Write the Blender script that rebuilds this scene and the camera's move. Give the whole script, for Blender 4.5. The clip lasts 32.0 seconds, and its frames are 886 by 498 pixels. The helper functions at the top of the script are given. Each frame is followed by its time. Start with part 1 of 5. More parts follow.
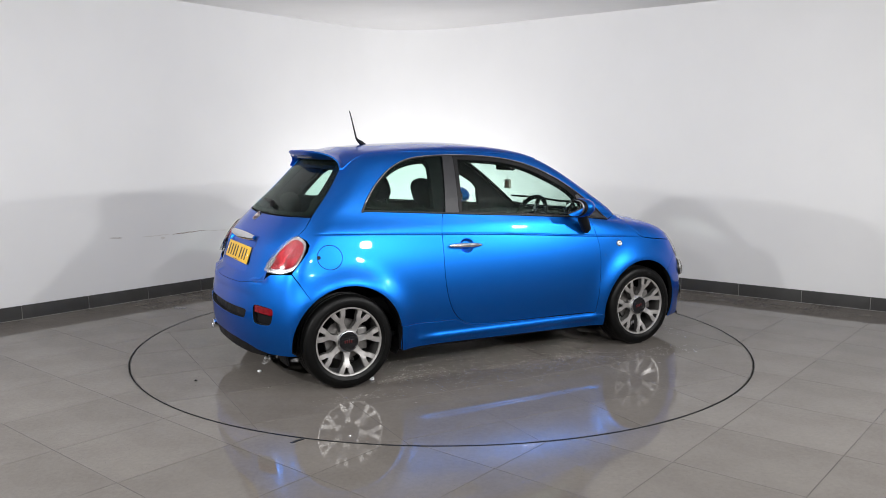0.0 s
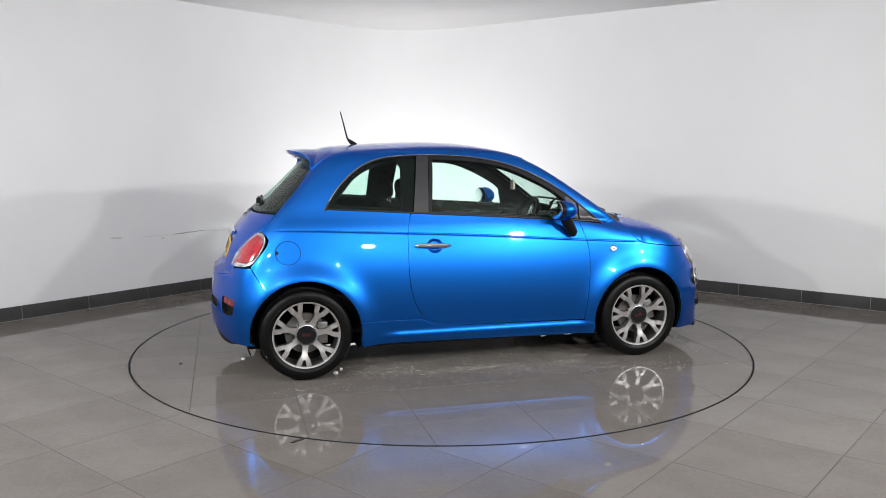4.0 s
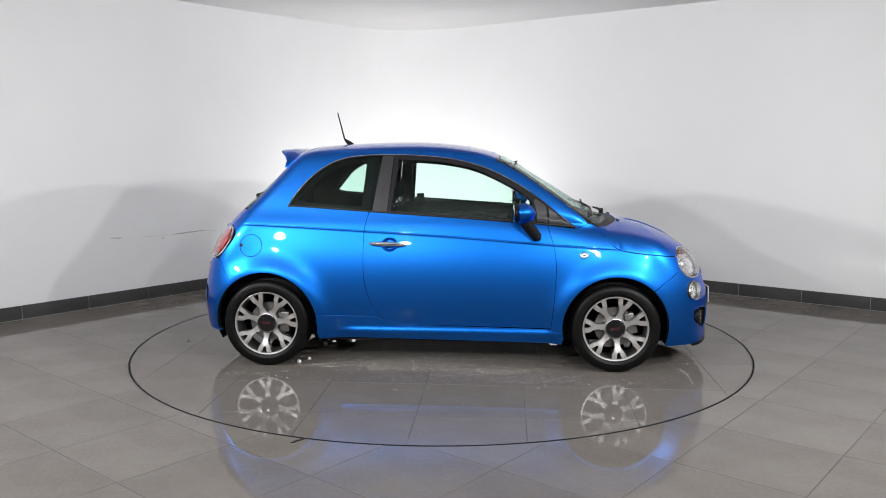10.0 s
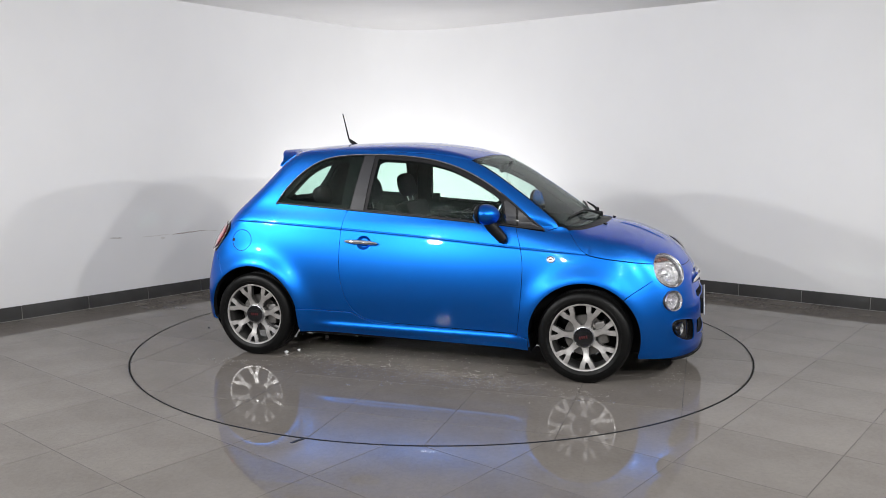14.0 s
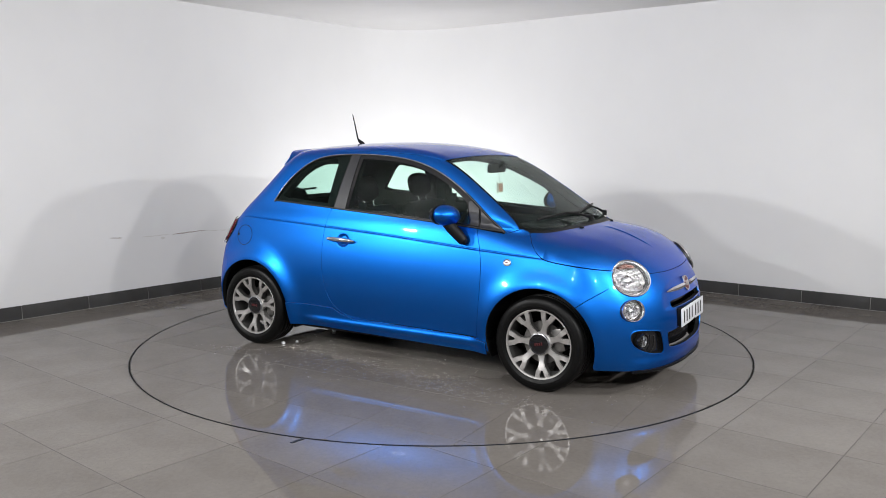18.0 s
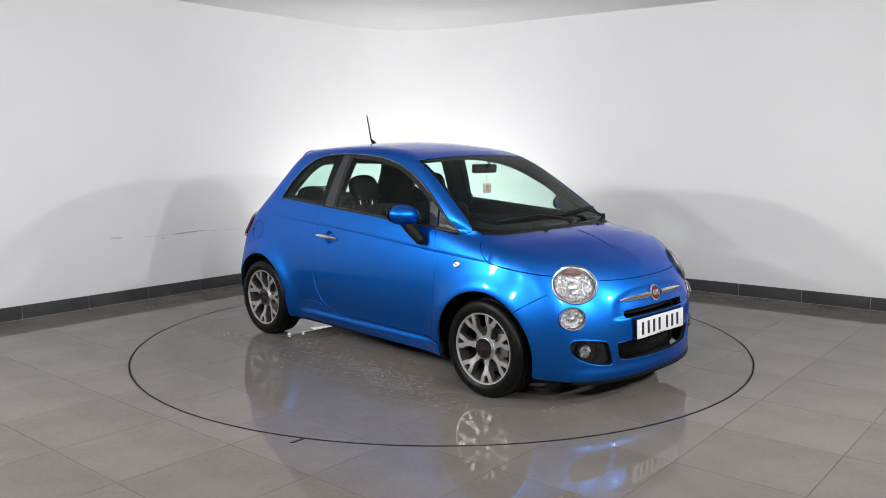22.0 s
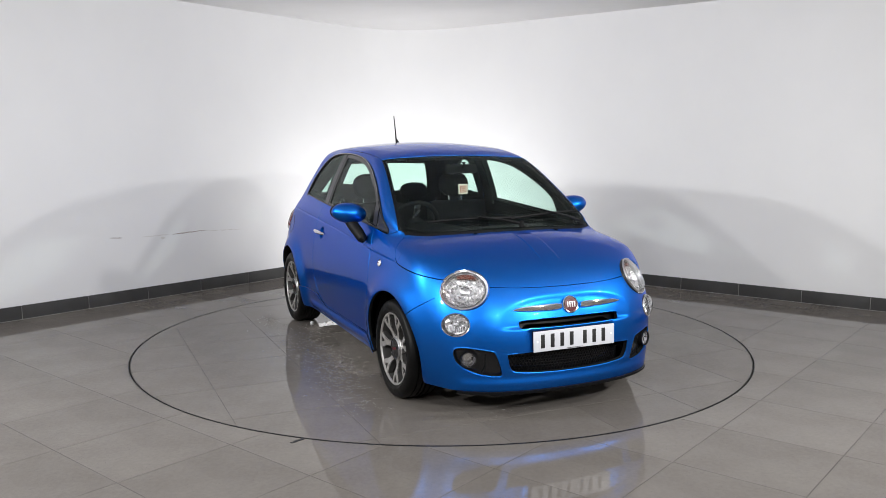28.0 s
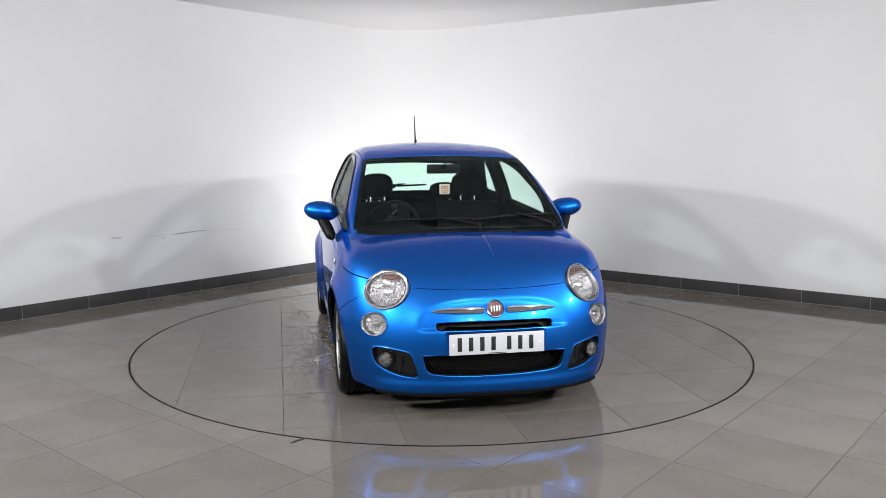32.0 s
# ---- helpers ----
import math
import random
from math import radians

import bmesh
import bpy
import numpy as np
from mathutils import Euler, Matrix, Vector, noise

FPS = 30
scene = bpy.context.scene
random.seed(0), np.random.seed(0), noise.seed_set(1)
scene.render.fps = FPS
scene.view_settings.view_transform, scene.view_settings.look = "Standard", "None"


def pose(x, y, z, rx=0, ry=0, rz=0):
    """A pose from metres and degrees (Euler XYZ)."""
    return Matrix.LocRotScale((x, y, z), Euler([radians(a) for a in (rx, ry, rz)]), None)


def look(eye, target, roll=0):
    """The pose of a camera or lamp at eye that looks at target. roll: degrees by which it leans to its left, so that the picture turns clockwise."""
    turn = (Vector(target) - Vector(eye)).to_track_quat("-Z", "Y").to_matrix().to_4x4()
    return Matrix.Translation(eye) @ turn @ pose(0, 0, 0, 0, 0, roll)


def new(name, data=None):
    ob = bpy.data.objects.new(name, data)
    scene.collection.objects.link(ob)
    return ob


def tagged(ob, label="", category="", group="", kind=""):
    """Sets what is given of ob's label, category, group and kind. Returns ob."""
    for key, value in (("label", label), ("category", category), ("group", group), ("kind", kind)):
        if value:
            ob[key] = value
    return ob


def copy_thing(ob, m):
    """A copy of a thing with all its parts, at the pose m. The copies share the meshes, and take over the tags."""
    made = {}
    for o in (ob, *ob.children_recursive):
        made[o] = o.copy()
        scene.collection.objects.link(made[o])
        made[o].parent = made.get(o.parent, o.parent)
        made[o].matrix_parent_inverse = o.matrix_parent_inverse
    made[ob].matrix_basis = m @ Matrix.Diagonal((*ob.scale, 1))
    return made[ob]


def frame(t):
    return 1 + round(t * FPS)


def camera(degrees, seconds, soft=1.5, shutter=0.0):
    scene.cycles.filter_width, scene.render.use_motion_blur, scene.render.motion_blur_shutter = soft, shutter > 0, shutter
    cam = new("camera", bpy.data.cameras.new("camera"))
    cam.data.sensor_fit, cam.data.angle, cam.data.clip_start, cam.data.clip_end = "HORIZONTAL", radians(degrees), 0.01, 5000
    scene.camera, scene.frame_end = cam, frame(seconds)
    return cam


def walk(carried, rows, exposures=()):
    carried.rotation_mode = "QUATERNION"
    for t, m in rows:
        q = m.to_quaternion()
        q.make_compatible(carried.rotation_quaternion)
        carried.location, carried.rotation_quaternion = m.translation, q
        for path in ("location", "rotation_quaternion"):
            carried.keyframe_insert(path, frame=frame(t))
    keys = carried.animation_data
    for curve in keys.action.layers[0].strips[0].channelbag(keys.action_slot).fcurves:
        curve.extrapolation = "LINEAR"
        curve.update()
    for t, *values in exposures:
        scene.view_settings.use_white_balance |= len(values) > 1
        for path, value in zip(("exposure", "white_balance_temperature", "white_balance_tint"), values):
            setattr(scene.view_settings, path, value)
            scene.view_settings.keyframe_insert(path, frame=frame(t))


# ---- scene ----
EYE = (0.0, -6.086, 1.4857)
cam = camera(57.19, 32.0, soft=0.6)
LINE = (EYE, (EYE[0] + 0.0018273, EYE[1] + 0.9915118, EYE[2] - 0.1300036), -0.05)
walk(cam, [(0.0, look(*LINE)), (32.0, look(*LINE))], exposures=[(0.0, 0.18), (32.0, 0.18)])

# the turntable's heading, in degrees, from the start to the end
TURN = [(0.0, 28.46), (6.0, 8.41), (9.0, -1.29), (13.0, -14.5), (19.0, -34.6), (23.0, -48.22), (28.0, -65.23), (32.0, -78.72)]
OFF = (-1.1038, -0.0783)      # the rear axle's middle, from the turntable's axis

# ---- light ----
world = bpy.data.worlds.new("world")
scene.world = world
world.use_nodes = True
world.node_tree.nodes["Background"].inputs[0].default_value = (0.9, 0.95, 1.0, 1)
world.node_tree.nodes["Background"].inputs[1].default_value = 0.0


def area_lamp(name, eye, target, size, power, colour=(1, 1, 1), spread=180):
    d = bpy.data.lights.new(name, "AREA")
    d.shape, d.size, d.size_y = "RECTANGLE", size[0], size[1]
    d.energy, d.color, d.spread = power, colour, radians(spread)
    ob = new(name, d)
    ob.matrix_world = look(eye, target)
    return ob


# six studio floods on stands round the front, and one lamp on the floor behind the car, turned to the corner
for name, eye, aim, power in (("flood_lamp_far_right", (3.95, -2.35, 2.25), (0, 0, 0.5), 42), ("flood_lamp_right", (2.95, -4.2, 2.25), (0, 0, 0.5), 48),
                              ("flood_lamp_mid_right", (1.4, -5.4, 2.3), (1.0, -1.5, 0.3), 36), ("flood_lamp_mid_left", (-1.3, -5.4, 2.3), (0, 0, 0.5), 25),
                              ("flood_lamp_left", (-2.85, -4.5, 2.25), (1.2, 0.5, 0.5), 44), ("flood_lamp_far_left", (-3.9, -2.4, 2.25), (1.2, 0.3, 0.5), 56)):
    area_lamp(name, eye, aim, (0.17, 0.12), power, spread=150)
area_lamp("corner_lamp", (-0.22, 2.30, 0.20), (-0.45, 4.3, 1.35), (0.30, 0.20), 31)

# ---- materials ----
def material(name, colour, rough=0.5, metal=0.0, **more):
    """A principled material. Returns it, its node tree and its shader."""
    m = bpy.data.materials.new(name)
    m.use_nodes = True
    sh = m.node_tree.nodes["Principled BSDF"]
    sh.inputs["Base Color"].default_value = (*colour, 1)
    sh.inputs["Roughness"].default_value, sh.inputs["Metallic"].default_value = rough, metal
    for key, value in more.items():
        sh.inputs[key.replace("_", " ")].default_value = value
    return m, m.node_tree, sh


def node(tree, kind, **values):
    n = tree.nodes.new(kind)
    for key, value in values.items():
        n.inputs[key.replace("_", " ")].default_value = value
    return n


def noise_of(tree, scale, detail=4.0, rough=0.55, space="Object"):
    co = tree.nodes.new("ShaderNodeTexCoord")
    n = node(tree, "ShaderNodeTexNoise", Scale=scale, Detail=detail, Roughness=rough)
    tree.links.new(co.outputs[space], n.inputs["Vector"])
    return n.outputs["Fac"]


def ramp(tree, fac, stops):
    r = tree.nodes.new("ShaderNodeValToRGB")
    while len(r.color_ramp.elements) < len(stops):
        r.color_ramp.elements.new(0.5)
    for e, (at, c) in zip(r.color_ramp.elements, stops):
        e.position = at
        e.color = (*c, 1) if isinstance(c, tuple) else (c, c, c, 1)
    tree.links.new(fac, r.inputs[0])
    return r.outputs["Color"]


def bump(tree, sh, height, strength=0.2, distance=0.002, coat=False):
    b = node(tree, "ShaderNodeBump", Strength=strength, Distance=distance)
    tree.links.new(height, b.inputs["Height"])
    tree.links.new(b.outputs["Normal"], sh.inputs["Normal"])


def mixed(tree, fac, a, b, mode="MIX"):
    m = tree.nodes.new("ShaderNodeMix")
    m.data_type, m.blend_type = "RGBA", mode
    for src, i in ((fac, 0), (a, 6), (b, 7)):
        if isinstance(src, (int, float)):
            m.inputs[i].default_value = src
        elif isinstance(src, tuple):
            m.inputs[i].default_value = (*src, 1)
        else:
            tree.links.new(src, m.inputs[i])
    return m.outputs[2]


def worn(name, colour, rough=0.5, metal=0.0, vary=0.15, scale=6.0, grain=250.0, relief=0.1, **more):
    """A surface whose colour and gloss vary softly, with a fine grain."""
    m, tree, sh = material(name, colour, rough, metal, **more)
    big = noise_of(tree, scale)
    dark = tuple(c * (1 - vary) for c in colour)
    light = tuple(min(1, c * (1 + vary)) for c in colour)
    tree.links.new(ramp(tree, big, [(0.3, dark), (0.7, light)]), sh.inputs["Base Color"])
    tree.links.new(ramp(tree, noise_of(tree, scale * 2.7), [(0.3, max(0.02, rough * 0.85)), (0.7, min(1, rough * 1.15))]), sh.inputs["Roughness"])
    if relief:
        bump(tree, sh, noise_of(tree, grain, 2.0), relief, 0.001)
    return m


def wall_paint():
    m, tree, sh = material("wall_paint", (0.78, 0.775, 0.79), 0.55)
    tree.links.new(ramp(tree, noise_of(tree, 0.9, 5), [(0.3, (0.722, 0.719, 0.724)), (0.7, (0.762, 0.759, 0.761))]), sh.inputs["Base Color"])
    bump(tree, sh, noise_of(tree, 60, 3), 0.08, 0.002)
    return m


def floor_tile(name, shift):
    """Polished grey porcelain: cloudy, each tile a little different."""
    m, tree, sh = material(name, (0.2, 0.19, 0.18), 0.1)
    info = tree.nodes.new("ShaderNodeObjectInfo")
    clouds = ramp(tree, noise_of(tree, 1.7, 8, 0.65), [(0.25, (0.118, 0.106, 0.096)), (0.5, (0.147, 0.133, 0.121)), (0.78, (0.175, 0.160, 0.146))])
    tone = ramp(tree, info.outputs["Random"], [(0.0, 0.96 + shift), (1.0, 1.03 + shift)])
    fine = ramp(tree, noise_of(tree, 45, 6, 0.7), [(0.35, 0.93), (0.6, 1.03)])
    specks = ramp(tree, noise_of(tree, 210, 2), [(0.27, 0.62), (0.36, 1.0)])
    tree.links.new(mixed(tree, 1.0, mixed(tree, 1.0, mixed(tree, 1.0, clouds, tone, "MULTIPLY"), fine, "MULTIPLY"), specks, "MULTIPLY"), sh.inputs["Base Color"])
    tree.links.new(ramp(tree, noise_of(tree, 7, 6), [(0.3, 0.012), (0.75, 0.034)]), sh.inputs["Roughness"])
    sh.inputs["Specular IOR Level"].default_value = 0.11
    bump(tree, sh, noise_of(tree, 9, 3), 0.009, 0.002)
    return m


def car_paint():
    """Blue metallic lacquer under a clear coat: deep pigment and brighter flake."""
    m, tree, deep = material("blue_metallic_paint", (0.001, 0.10, 0.70), 0.45, 1.0, Coat_Weight=1.0, Coat_Roughness=0.012, Coat_IOR=1.25, Specular_Tint=(0.03, 0.2, 0.85, 1))
    bright = tree.nodes.new("ShaderNodeBsdfPrincipled")
    for key, value in (("Metallic", 1.0), ("Roughness", 0.36), ("Coat Weight", 1.0), ("Coat Roughness", 0.012), ("Coat IOR", 1.25), ("Specular Tint", (0.05, 0.30, 0.95, 1))):
        bright.inputs[key].default_value = value
    grain = noise_of(tree, 900, 1)
    tree.links.new(ramp(tree, grain, [(0.35, (0.001, 0.078, 0.38)), (0.65, (0.0016, 0.100, 0.48))]), deep.inputs["Base Color"])
    tree.links.new(ramp(tree, grain, [(0.35, (0.013, 0.185, 0.70)), (0.65, (0.019, 0.240, 0.82))]), bright.inputs["Base Color"])
    both = tree.nodes.new("ShaderNodeMixShader")
    both.inputs[0].default_value = 0.46
    tree.links.new(deep.outputs[0], both.inputs[1])
    tree.links.new(bright.outputs[0], both.inputs[2])
    tree.links.new(both.outputs[0], tree.nodes["Material Output"].inputs["Surface"])
    return m


def pane(name, colour, rough=0.0, ior=1.45):
    m, tree, sh = material(name, colour, rough, 0.0, Transmission_Weight=1.0, IOR=ior)
    return m


def thin_glass(name, colour):
    """A window pane: clear and tinted, glossier at a glance."""
    m = bpy.data.materials.new(name)
    m.use_nodes = True
    tree = m.node_tree
    tree.nodes.remove(tree.nodes["Principled BSDF"])
    clear = tree.nodes.new("ShaderNodeBsdfTransparent")
    clear.inputs["Color"].default_value = (*colour, 1)
    gloss = tree.nodes.new("ShaderNodeBsdfGlossy")
    gloss.inputs["Roughness"].default_value = 0.004
    facing = node(tree, "ShaderNodeLayerWeight", Blend=0.5)
    power, edge = tree.nodes.new("ShaderNodeMath"), tree.nodes.new("ShaderNodeMath")
    power.operation, edge.operation = "POWER", "MULTIPLY_ADD"
    tree.links.new(facing.outputs["Facing"], power.inputs[0])
    power.inputs[1].default_value = 4.5
    tree.links.new(power.outputs[0], edge.inputs[0])
    edge.inputs[1].default_value, edge.inputs[2].default_value = 0.28, 0.012
    both = tree.nodes.new("ShaderNodeMixShader")
    tree.links.new(edge.outputs[0], both.inputs[0])
    tree.links.new(clear.outputs[0], both.inputs[1])
    tree.links.new(gloss.outputs[0], both.inputs[2])
    tree.links.new(both.outputs[0], tree.nodes["Material Output"].inputs["Surface"])
    return m


def facet_mirror():
    """Bright lamp reflector broken into small facets."""
    m, tree, sh = material("faceted_reflector", (0.78, 0.78, 0.79), 0.16, 0.9)
    co = tree.nodes.new("ShaderNodeTexCoord")
    v = node(tree, "ShaderNodeTexVoronoi", Scale=34.0)
    tree.links.new(co.outputs["Object"], v.inputs["Vector"])
    bump(tree, sh, v.outputs["Distance"], 0.55, 0.02)
    return m


FACET = facet_mirror()
WALL = wall_paint()
# for the added walls out of view; the grey is set for fill light
UNSEEN_WALL = worn("grey_rear_wall", (0.52, 0.52, 0.53), 0.7, vary=0.1, scale=1.0, grain=60)
CEILING = worn("ceiling_paint", (0.78, 0.77, 0.77), 0.8, vary=0.03, scale=1.2, grain=90)
SKIRT = worn("dark_skirting_tile", (0.052, 0.051, 0.050), 0.6, vary=0.14, scale=4, grain=120, relief=0.05, Specular_IOR_Level=0.25)
GROUT = worn("grey_grout", (0.24, 0.235, 0.225), 0.85, vary=0.2, scale=12)
FLOOR_GROUT = worn("floor_joint", (0.055, 0.05, 0.047), 0.8, vary=0.5, scale=2.5)
TILE = floor_tile("polished_grey_tile", 0.0)
TILE_TURN = floor_tile("polished_grey_turntable_tile", -0.03)
RING = worn("dark_steel_rim", (0.03, 0.029, 0.028), 0.5, 0.6, vary=0.3)
PAINT = car_paint()
BLACK = worn("black_plastic", (0.004, 0.004, 0.0045), 0.5, vary=0.2, scale=9, grain=500, relief=0.1, Specular_IOR_Level=0.18)
FRIT = worn("black_window_edge", (0.003, 0.003, 0.0035), 0.6, vary=0.1, relief=0, Specular_IOR_Level=0.1)
GLOSS = worn("gloss_black_trim", (0.008, 0.008, 0.009), 0.12, vary=0.1, relief=0)
PILLAR = worn("dark_grey_pillar_trim", (0.022, 0.022, 0.025), 0.35, vary=0.15, grain=700, relief=0.15)
TRIM = worn("dark_cabin_trim", (0.006, 0.0065, 0.007), 0.75, vary=0.2, scale=8, grain=400, relief=0.3, Specular_IOR_Level=0.15)
FABRIC = worn("black_seat_fabric", (0.006, 0.006, 0.007), 0.9, vary=0.25, scale=14, grain=900, relief=0.5, Specular_IOR_Level=0.1)
RUBBER = worn("tyre_rubber", (0.003, 0.003, 0.003), 0.42, vary=0.3, scale=12, grain=300, relief=0.15, Specular_IOR_Level=0.16)
SEAL = worn("black_rubber_seal", (0.01, 0.01, 0.01), 0.4, vary=0.2, relief=0)
ALLOY = worn("machined_alloy", (0.54, 0.525, 0.51), 0.38, 0.85, vary=0.16, scale=26, grain=800, relief=0.05)
ALLOY_DARK = worn("grey_alloy_paint", (0.09, 0.088, 0.085), 0.45, 0.6, vary=0.2, scale=20, relief=0.05)
STEEL = worn("brake_steel", (0.25, 0.24, 0.23), 0.4, 0.9, vary=0.3, scale=15)
CHROME = worn("chrome", (0.8, 0.8, 0.82), 0.07, 1.0, vary=0.03, relief=0)
SATIN = worn("satin_chrome", (0.55, 0.56, 0.58), 0.25, 1.0, vary=0.06, relief=0)
LAMP_RIM = worn("tail_lamp_rim", (0.42, 0.42, 0.44), 0.22, 0.8, vary=0.2, scale=30, relief=0)
GLASS = thin_glass("clear_green_glass", (0.89, 0.965, 0.935))
TINT = thin_glass("tinted_glass", (0.83, 0.935, 0.895))
LENS = pane("lamp_lens", (0.97, 0.97, 0.97))
RED = worn("red_reflector", (0.13, 0.002, 0.006), 0.12, vary=0.45, scale=45)
AMBER = worn("amber_bulb", (0.06, 0.016, 0.009), 0.25, vary=0.5, scale=60)
PLATE_WHITE = worn("reflective_white_plate", (0.56, 0.57, 0.60), 0.35, vary=0.02, relief=0)
WHITE = worn("white_plate", (0.78, 0.78, 0.79), 0.4, vary=0.02, relief=0)
YELLOW = worn("yellow_plate", (0.60, 0.36, 0.015), 0.4, vary=0.03, relief=0)
INK = worn("black_ink", (0.01, 0.01, 0.01), 0.5, vary=0.05, relief=0)
DIM_RED = worn("dull_red_ink", (0.07, 0.006, 0.008), 0.35, vary=0.1, relief=0)
CARD = worn("cream_card", (0.62, 0.55, 0.46), 0.7, vary=0.08, scale=40)
PRINT = worn("brick_red_print", (0.32, 0.09, 0.05), 0.6, vary=0.2, scale=60, relief=0)
CRIMSON = worn("dark_red_enamel", (0.075, 0.004, 0.007), 0.35, vary=0.1, relief=0)
WATER = pane("water", (1, 1, 1), ior=1.33)
DROPS = pane("water_drops", (1, 1, 1), 0.10, 1.5)
SCUFF = worn("brown_scuff", (0.30, 0.25, 0.22), 0.8, vary=0.5, scale=30)
FAINT = worn("faint_scuff", (0.62, 0.60, 0.58), 0.7, vary=0.12, scale=20)
FOAM = worn("white_foam", (0.75, 0.76, 0.77), 0.6, vary=0.1, scale=60)
COLLAR = worn("grey_lamp_collar", (0.17, 0.17, 0.18), 0.25, 0.7, vary=0.12, scale=30, relief=0)

# ---- mesh helpers ----
def part(name, bm, mat, parent=None, label="", smooth=True):
    """Links a bmesh as one mesh object under a thing or a part."""
    me = bpy.data.meshes.new(name)
    bm.normal_update()
    bm.to_mesh(me)
    bm.free()
    for one in (mat if isinstance(mat, (list, tuple)) else (mat,)):
        me.materials.append(one)
    if smooth:
        me.shade_smooth()
        me.set_sharp_from_angle(angle=radians(32))
    ob = new(name, me)
    ob.parent = parent
    if label:
        ob["label"] = label
    return ob


def again(ob, m, parent=None, name=""):
    """Another object on the same mesh."""
    o = new(name or ob.name.split(".")[0], ob.data)
    o.matrix_basis = m
    o.parent = parent
    for key in ("label", "kind"):
        if key in ob:
            o[key] = ob[key]
    return o


def empty(name):
    return new(name)


def block(bm, x0, x1, y0, y1, z0, z1, bevel=0.0, m=None):
    """A bevelled block in bm."""
    made = bmesh.ops.create_cube(bm, size=1.0)["verts"]
    for v in made:
        v.co = Vector(((x0, x1)[v.co.x > 0], (y0, y1)[v.co.y > 0], (z0, z1)[v.co.z > 0]))
    if bevel:
        edges = list({e for v in made for e in v.link_edges})
        out = bmesh.ops.bevel(bm, geom=edges, offset=bevel, segments=2, affect="EDGES", profile=0.6)
        made = list({v for f in out["faces"] for v in f.verts} | {v for v in made if v.is_valid})
    if m is not None:
        bmesh.ops.transform(bm, matrix=m, verts=made)
    return made


def lathe(bm, profile, n=48, closed=False, m=None, mats=None):
    """Turns (radius, height) about z."""
    rings = []
    for r, h in profile:
        rings.append([bm.verts.new((r * math.cos(2 * math.pi * i / n), r * math.sin(2 * math.pi * i / n), h)) for i in range(n)])
    pairs = list(zip(rings, rings[1:])) + ([(rings[-1], rings[0])] if closed else [])
    for k, (a, b) in enumerate(pairs):
        for i in range(n):
            f = bm.faces.new((a[i], a[(i + 1) % n], b[(i + 1) % n], b[i]))
            if mats:
                f.material_index = mats[k]
    if not closed:
        for ring, flip in ((rings[0], True), (rings[-1], False)):
            if profile[0 if flip else -1][0] > 1e-6:
                bm.faces.new(ring[::-1] if flip else ring)
    if m is not None:
        bmesh.ops.transform(bm, matrix=m, verts=[v for ring in rings for v in ring])
    bmesh.ops.remove_doubles(bm, verts=[v for ring in rings for v in ring if v.is_valid], dist=1e-5)
    bmesh.ops.recalc_face_normals(bm, faces=bm.faces)


def tube(bm, path, radius, n=10, cap=True):
    """A round bar along a path; radius may be a list."""
    path = [Vector(q) for q in path]
    rings = []
    up = Vector((0, 0, 1))
    for i, q in enumerate(path):
        d = (path[min(i + 1, len(path) - 1)] - path[max(i - 1, 0)]).normalized()
        a = d.cross(up if abs(d.z) < 0.95 else Vector((1, 0, 0))).normalized()
        b = d.cross(a)
        r = radius[i] if isinstance(radius, (list, tuple)) else radius
        rings.append([bm.verts.new(q + r * (math.cos(2 * math.pi * k / n) * a + math.sin(2 * math.pi * k / n) * b)) for k in range(n)])
    for a, b in zip(rings, rings[1:]):
        for k in range(n):
            bm.faces.new((a[k], a[(k + 1) % n], b[(k + 1) % n], b[k]))
    if cap:
        bm.faces.new(rings[0][::-1])
        bm.faces.new(rings[-1])
    bmesh.ops.recalc_face_normals(bm, faces=bm.faces)


def prism(bm, outline, z0, z1, m=None):
    """A flat outline (x, y) given a thickness along z."""
    low = [bm.verts.new((x, y, z0)) for x, y in outline]
    top = [bm.verts.new((x, y, z1)) for x, y in outline]
    n = len(outline)
    bm.faces.new(low[::-1])
    bm.faces.new(top)
    for i in range(n):
        bm.faces.new((low[i], low[(i + 1) % n], top[(i + 1) % n], top[i]))
    if m is not None:
        bmesh.ops.transform(bm, matrix=m, verts=low + top)
    bmesh.ops.recalc_face_normals(bm, faces=bm.faces)
    return low + top


# ---- the room ----
CORNER = Vector((-0.506, 4.319, 0))
ALONG_L, ALONG_R = Vector((-0.64418, -0.76488, 0)), Vector((0.79600, -0.60530, 0))
OUT_L, OUT_R = Vector((-0.76488, 0.64418, 0)), Vector((0.60530, 0.79600, 0))
HIGH = 2.83
RADIUS = 2.236
SIDE_L, SIDE_R = 9.5, 9.5
BEND = 0.88       # where the corner's bend begins


def wall(name, a, b, out, thick=0.12, label="white painted plaster wall, faintly scuffed", mat=None):
    bm = bmesh.new()
    ends = [a, b, b + out * thick, a + out * thick]
    low = [bm.verts.new((q.x, q.y, 0)) for q in ends]
    top = [bm.verts.new((q.x, q.y, HIGH + 0.1)) for q in ends]
    bm.faces.new(low[::-1]), bm.faces.new(top)
    for i in range(4):
        bm.faces.new((low[i], low[(i + 1) % 4], top[(i + 1) % 4], top[i]))
    bmesh.ops.recalc_face_normals(bm, faces=bm.faces)
    return tagged(part(name, bm, mat or WALL, smooth=False), label, "wall", kind="structure")


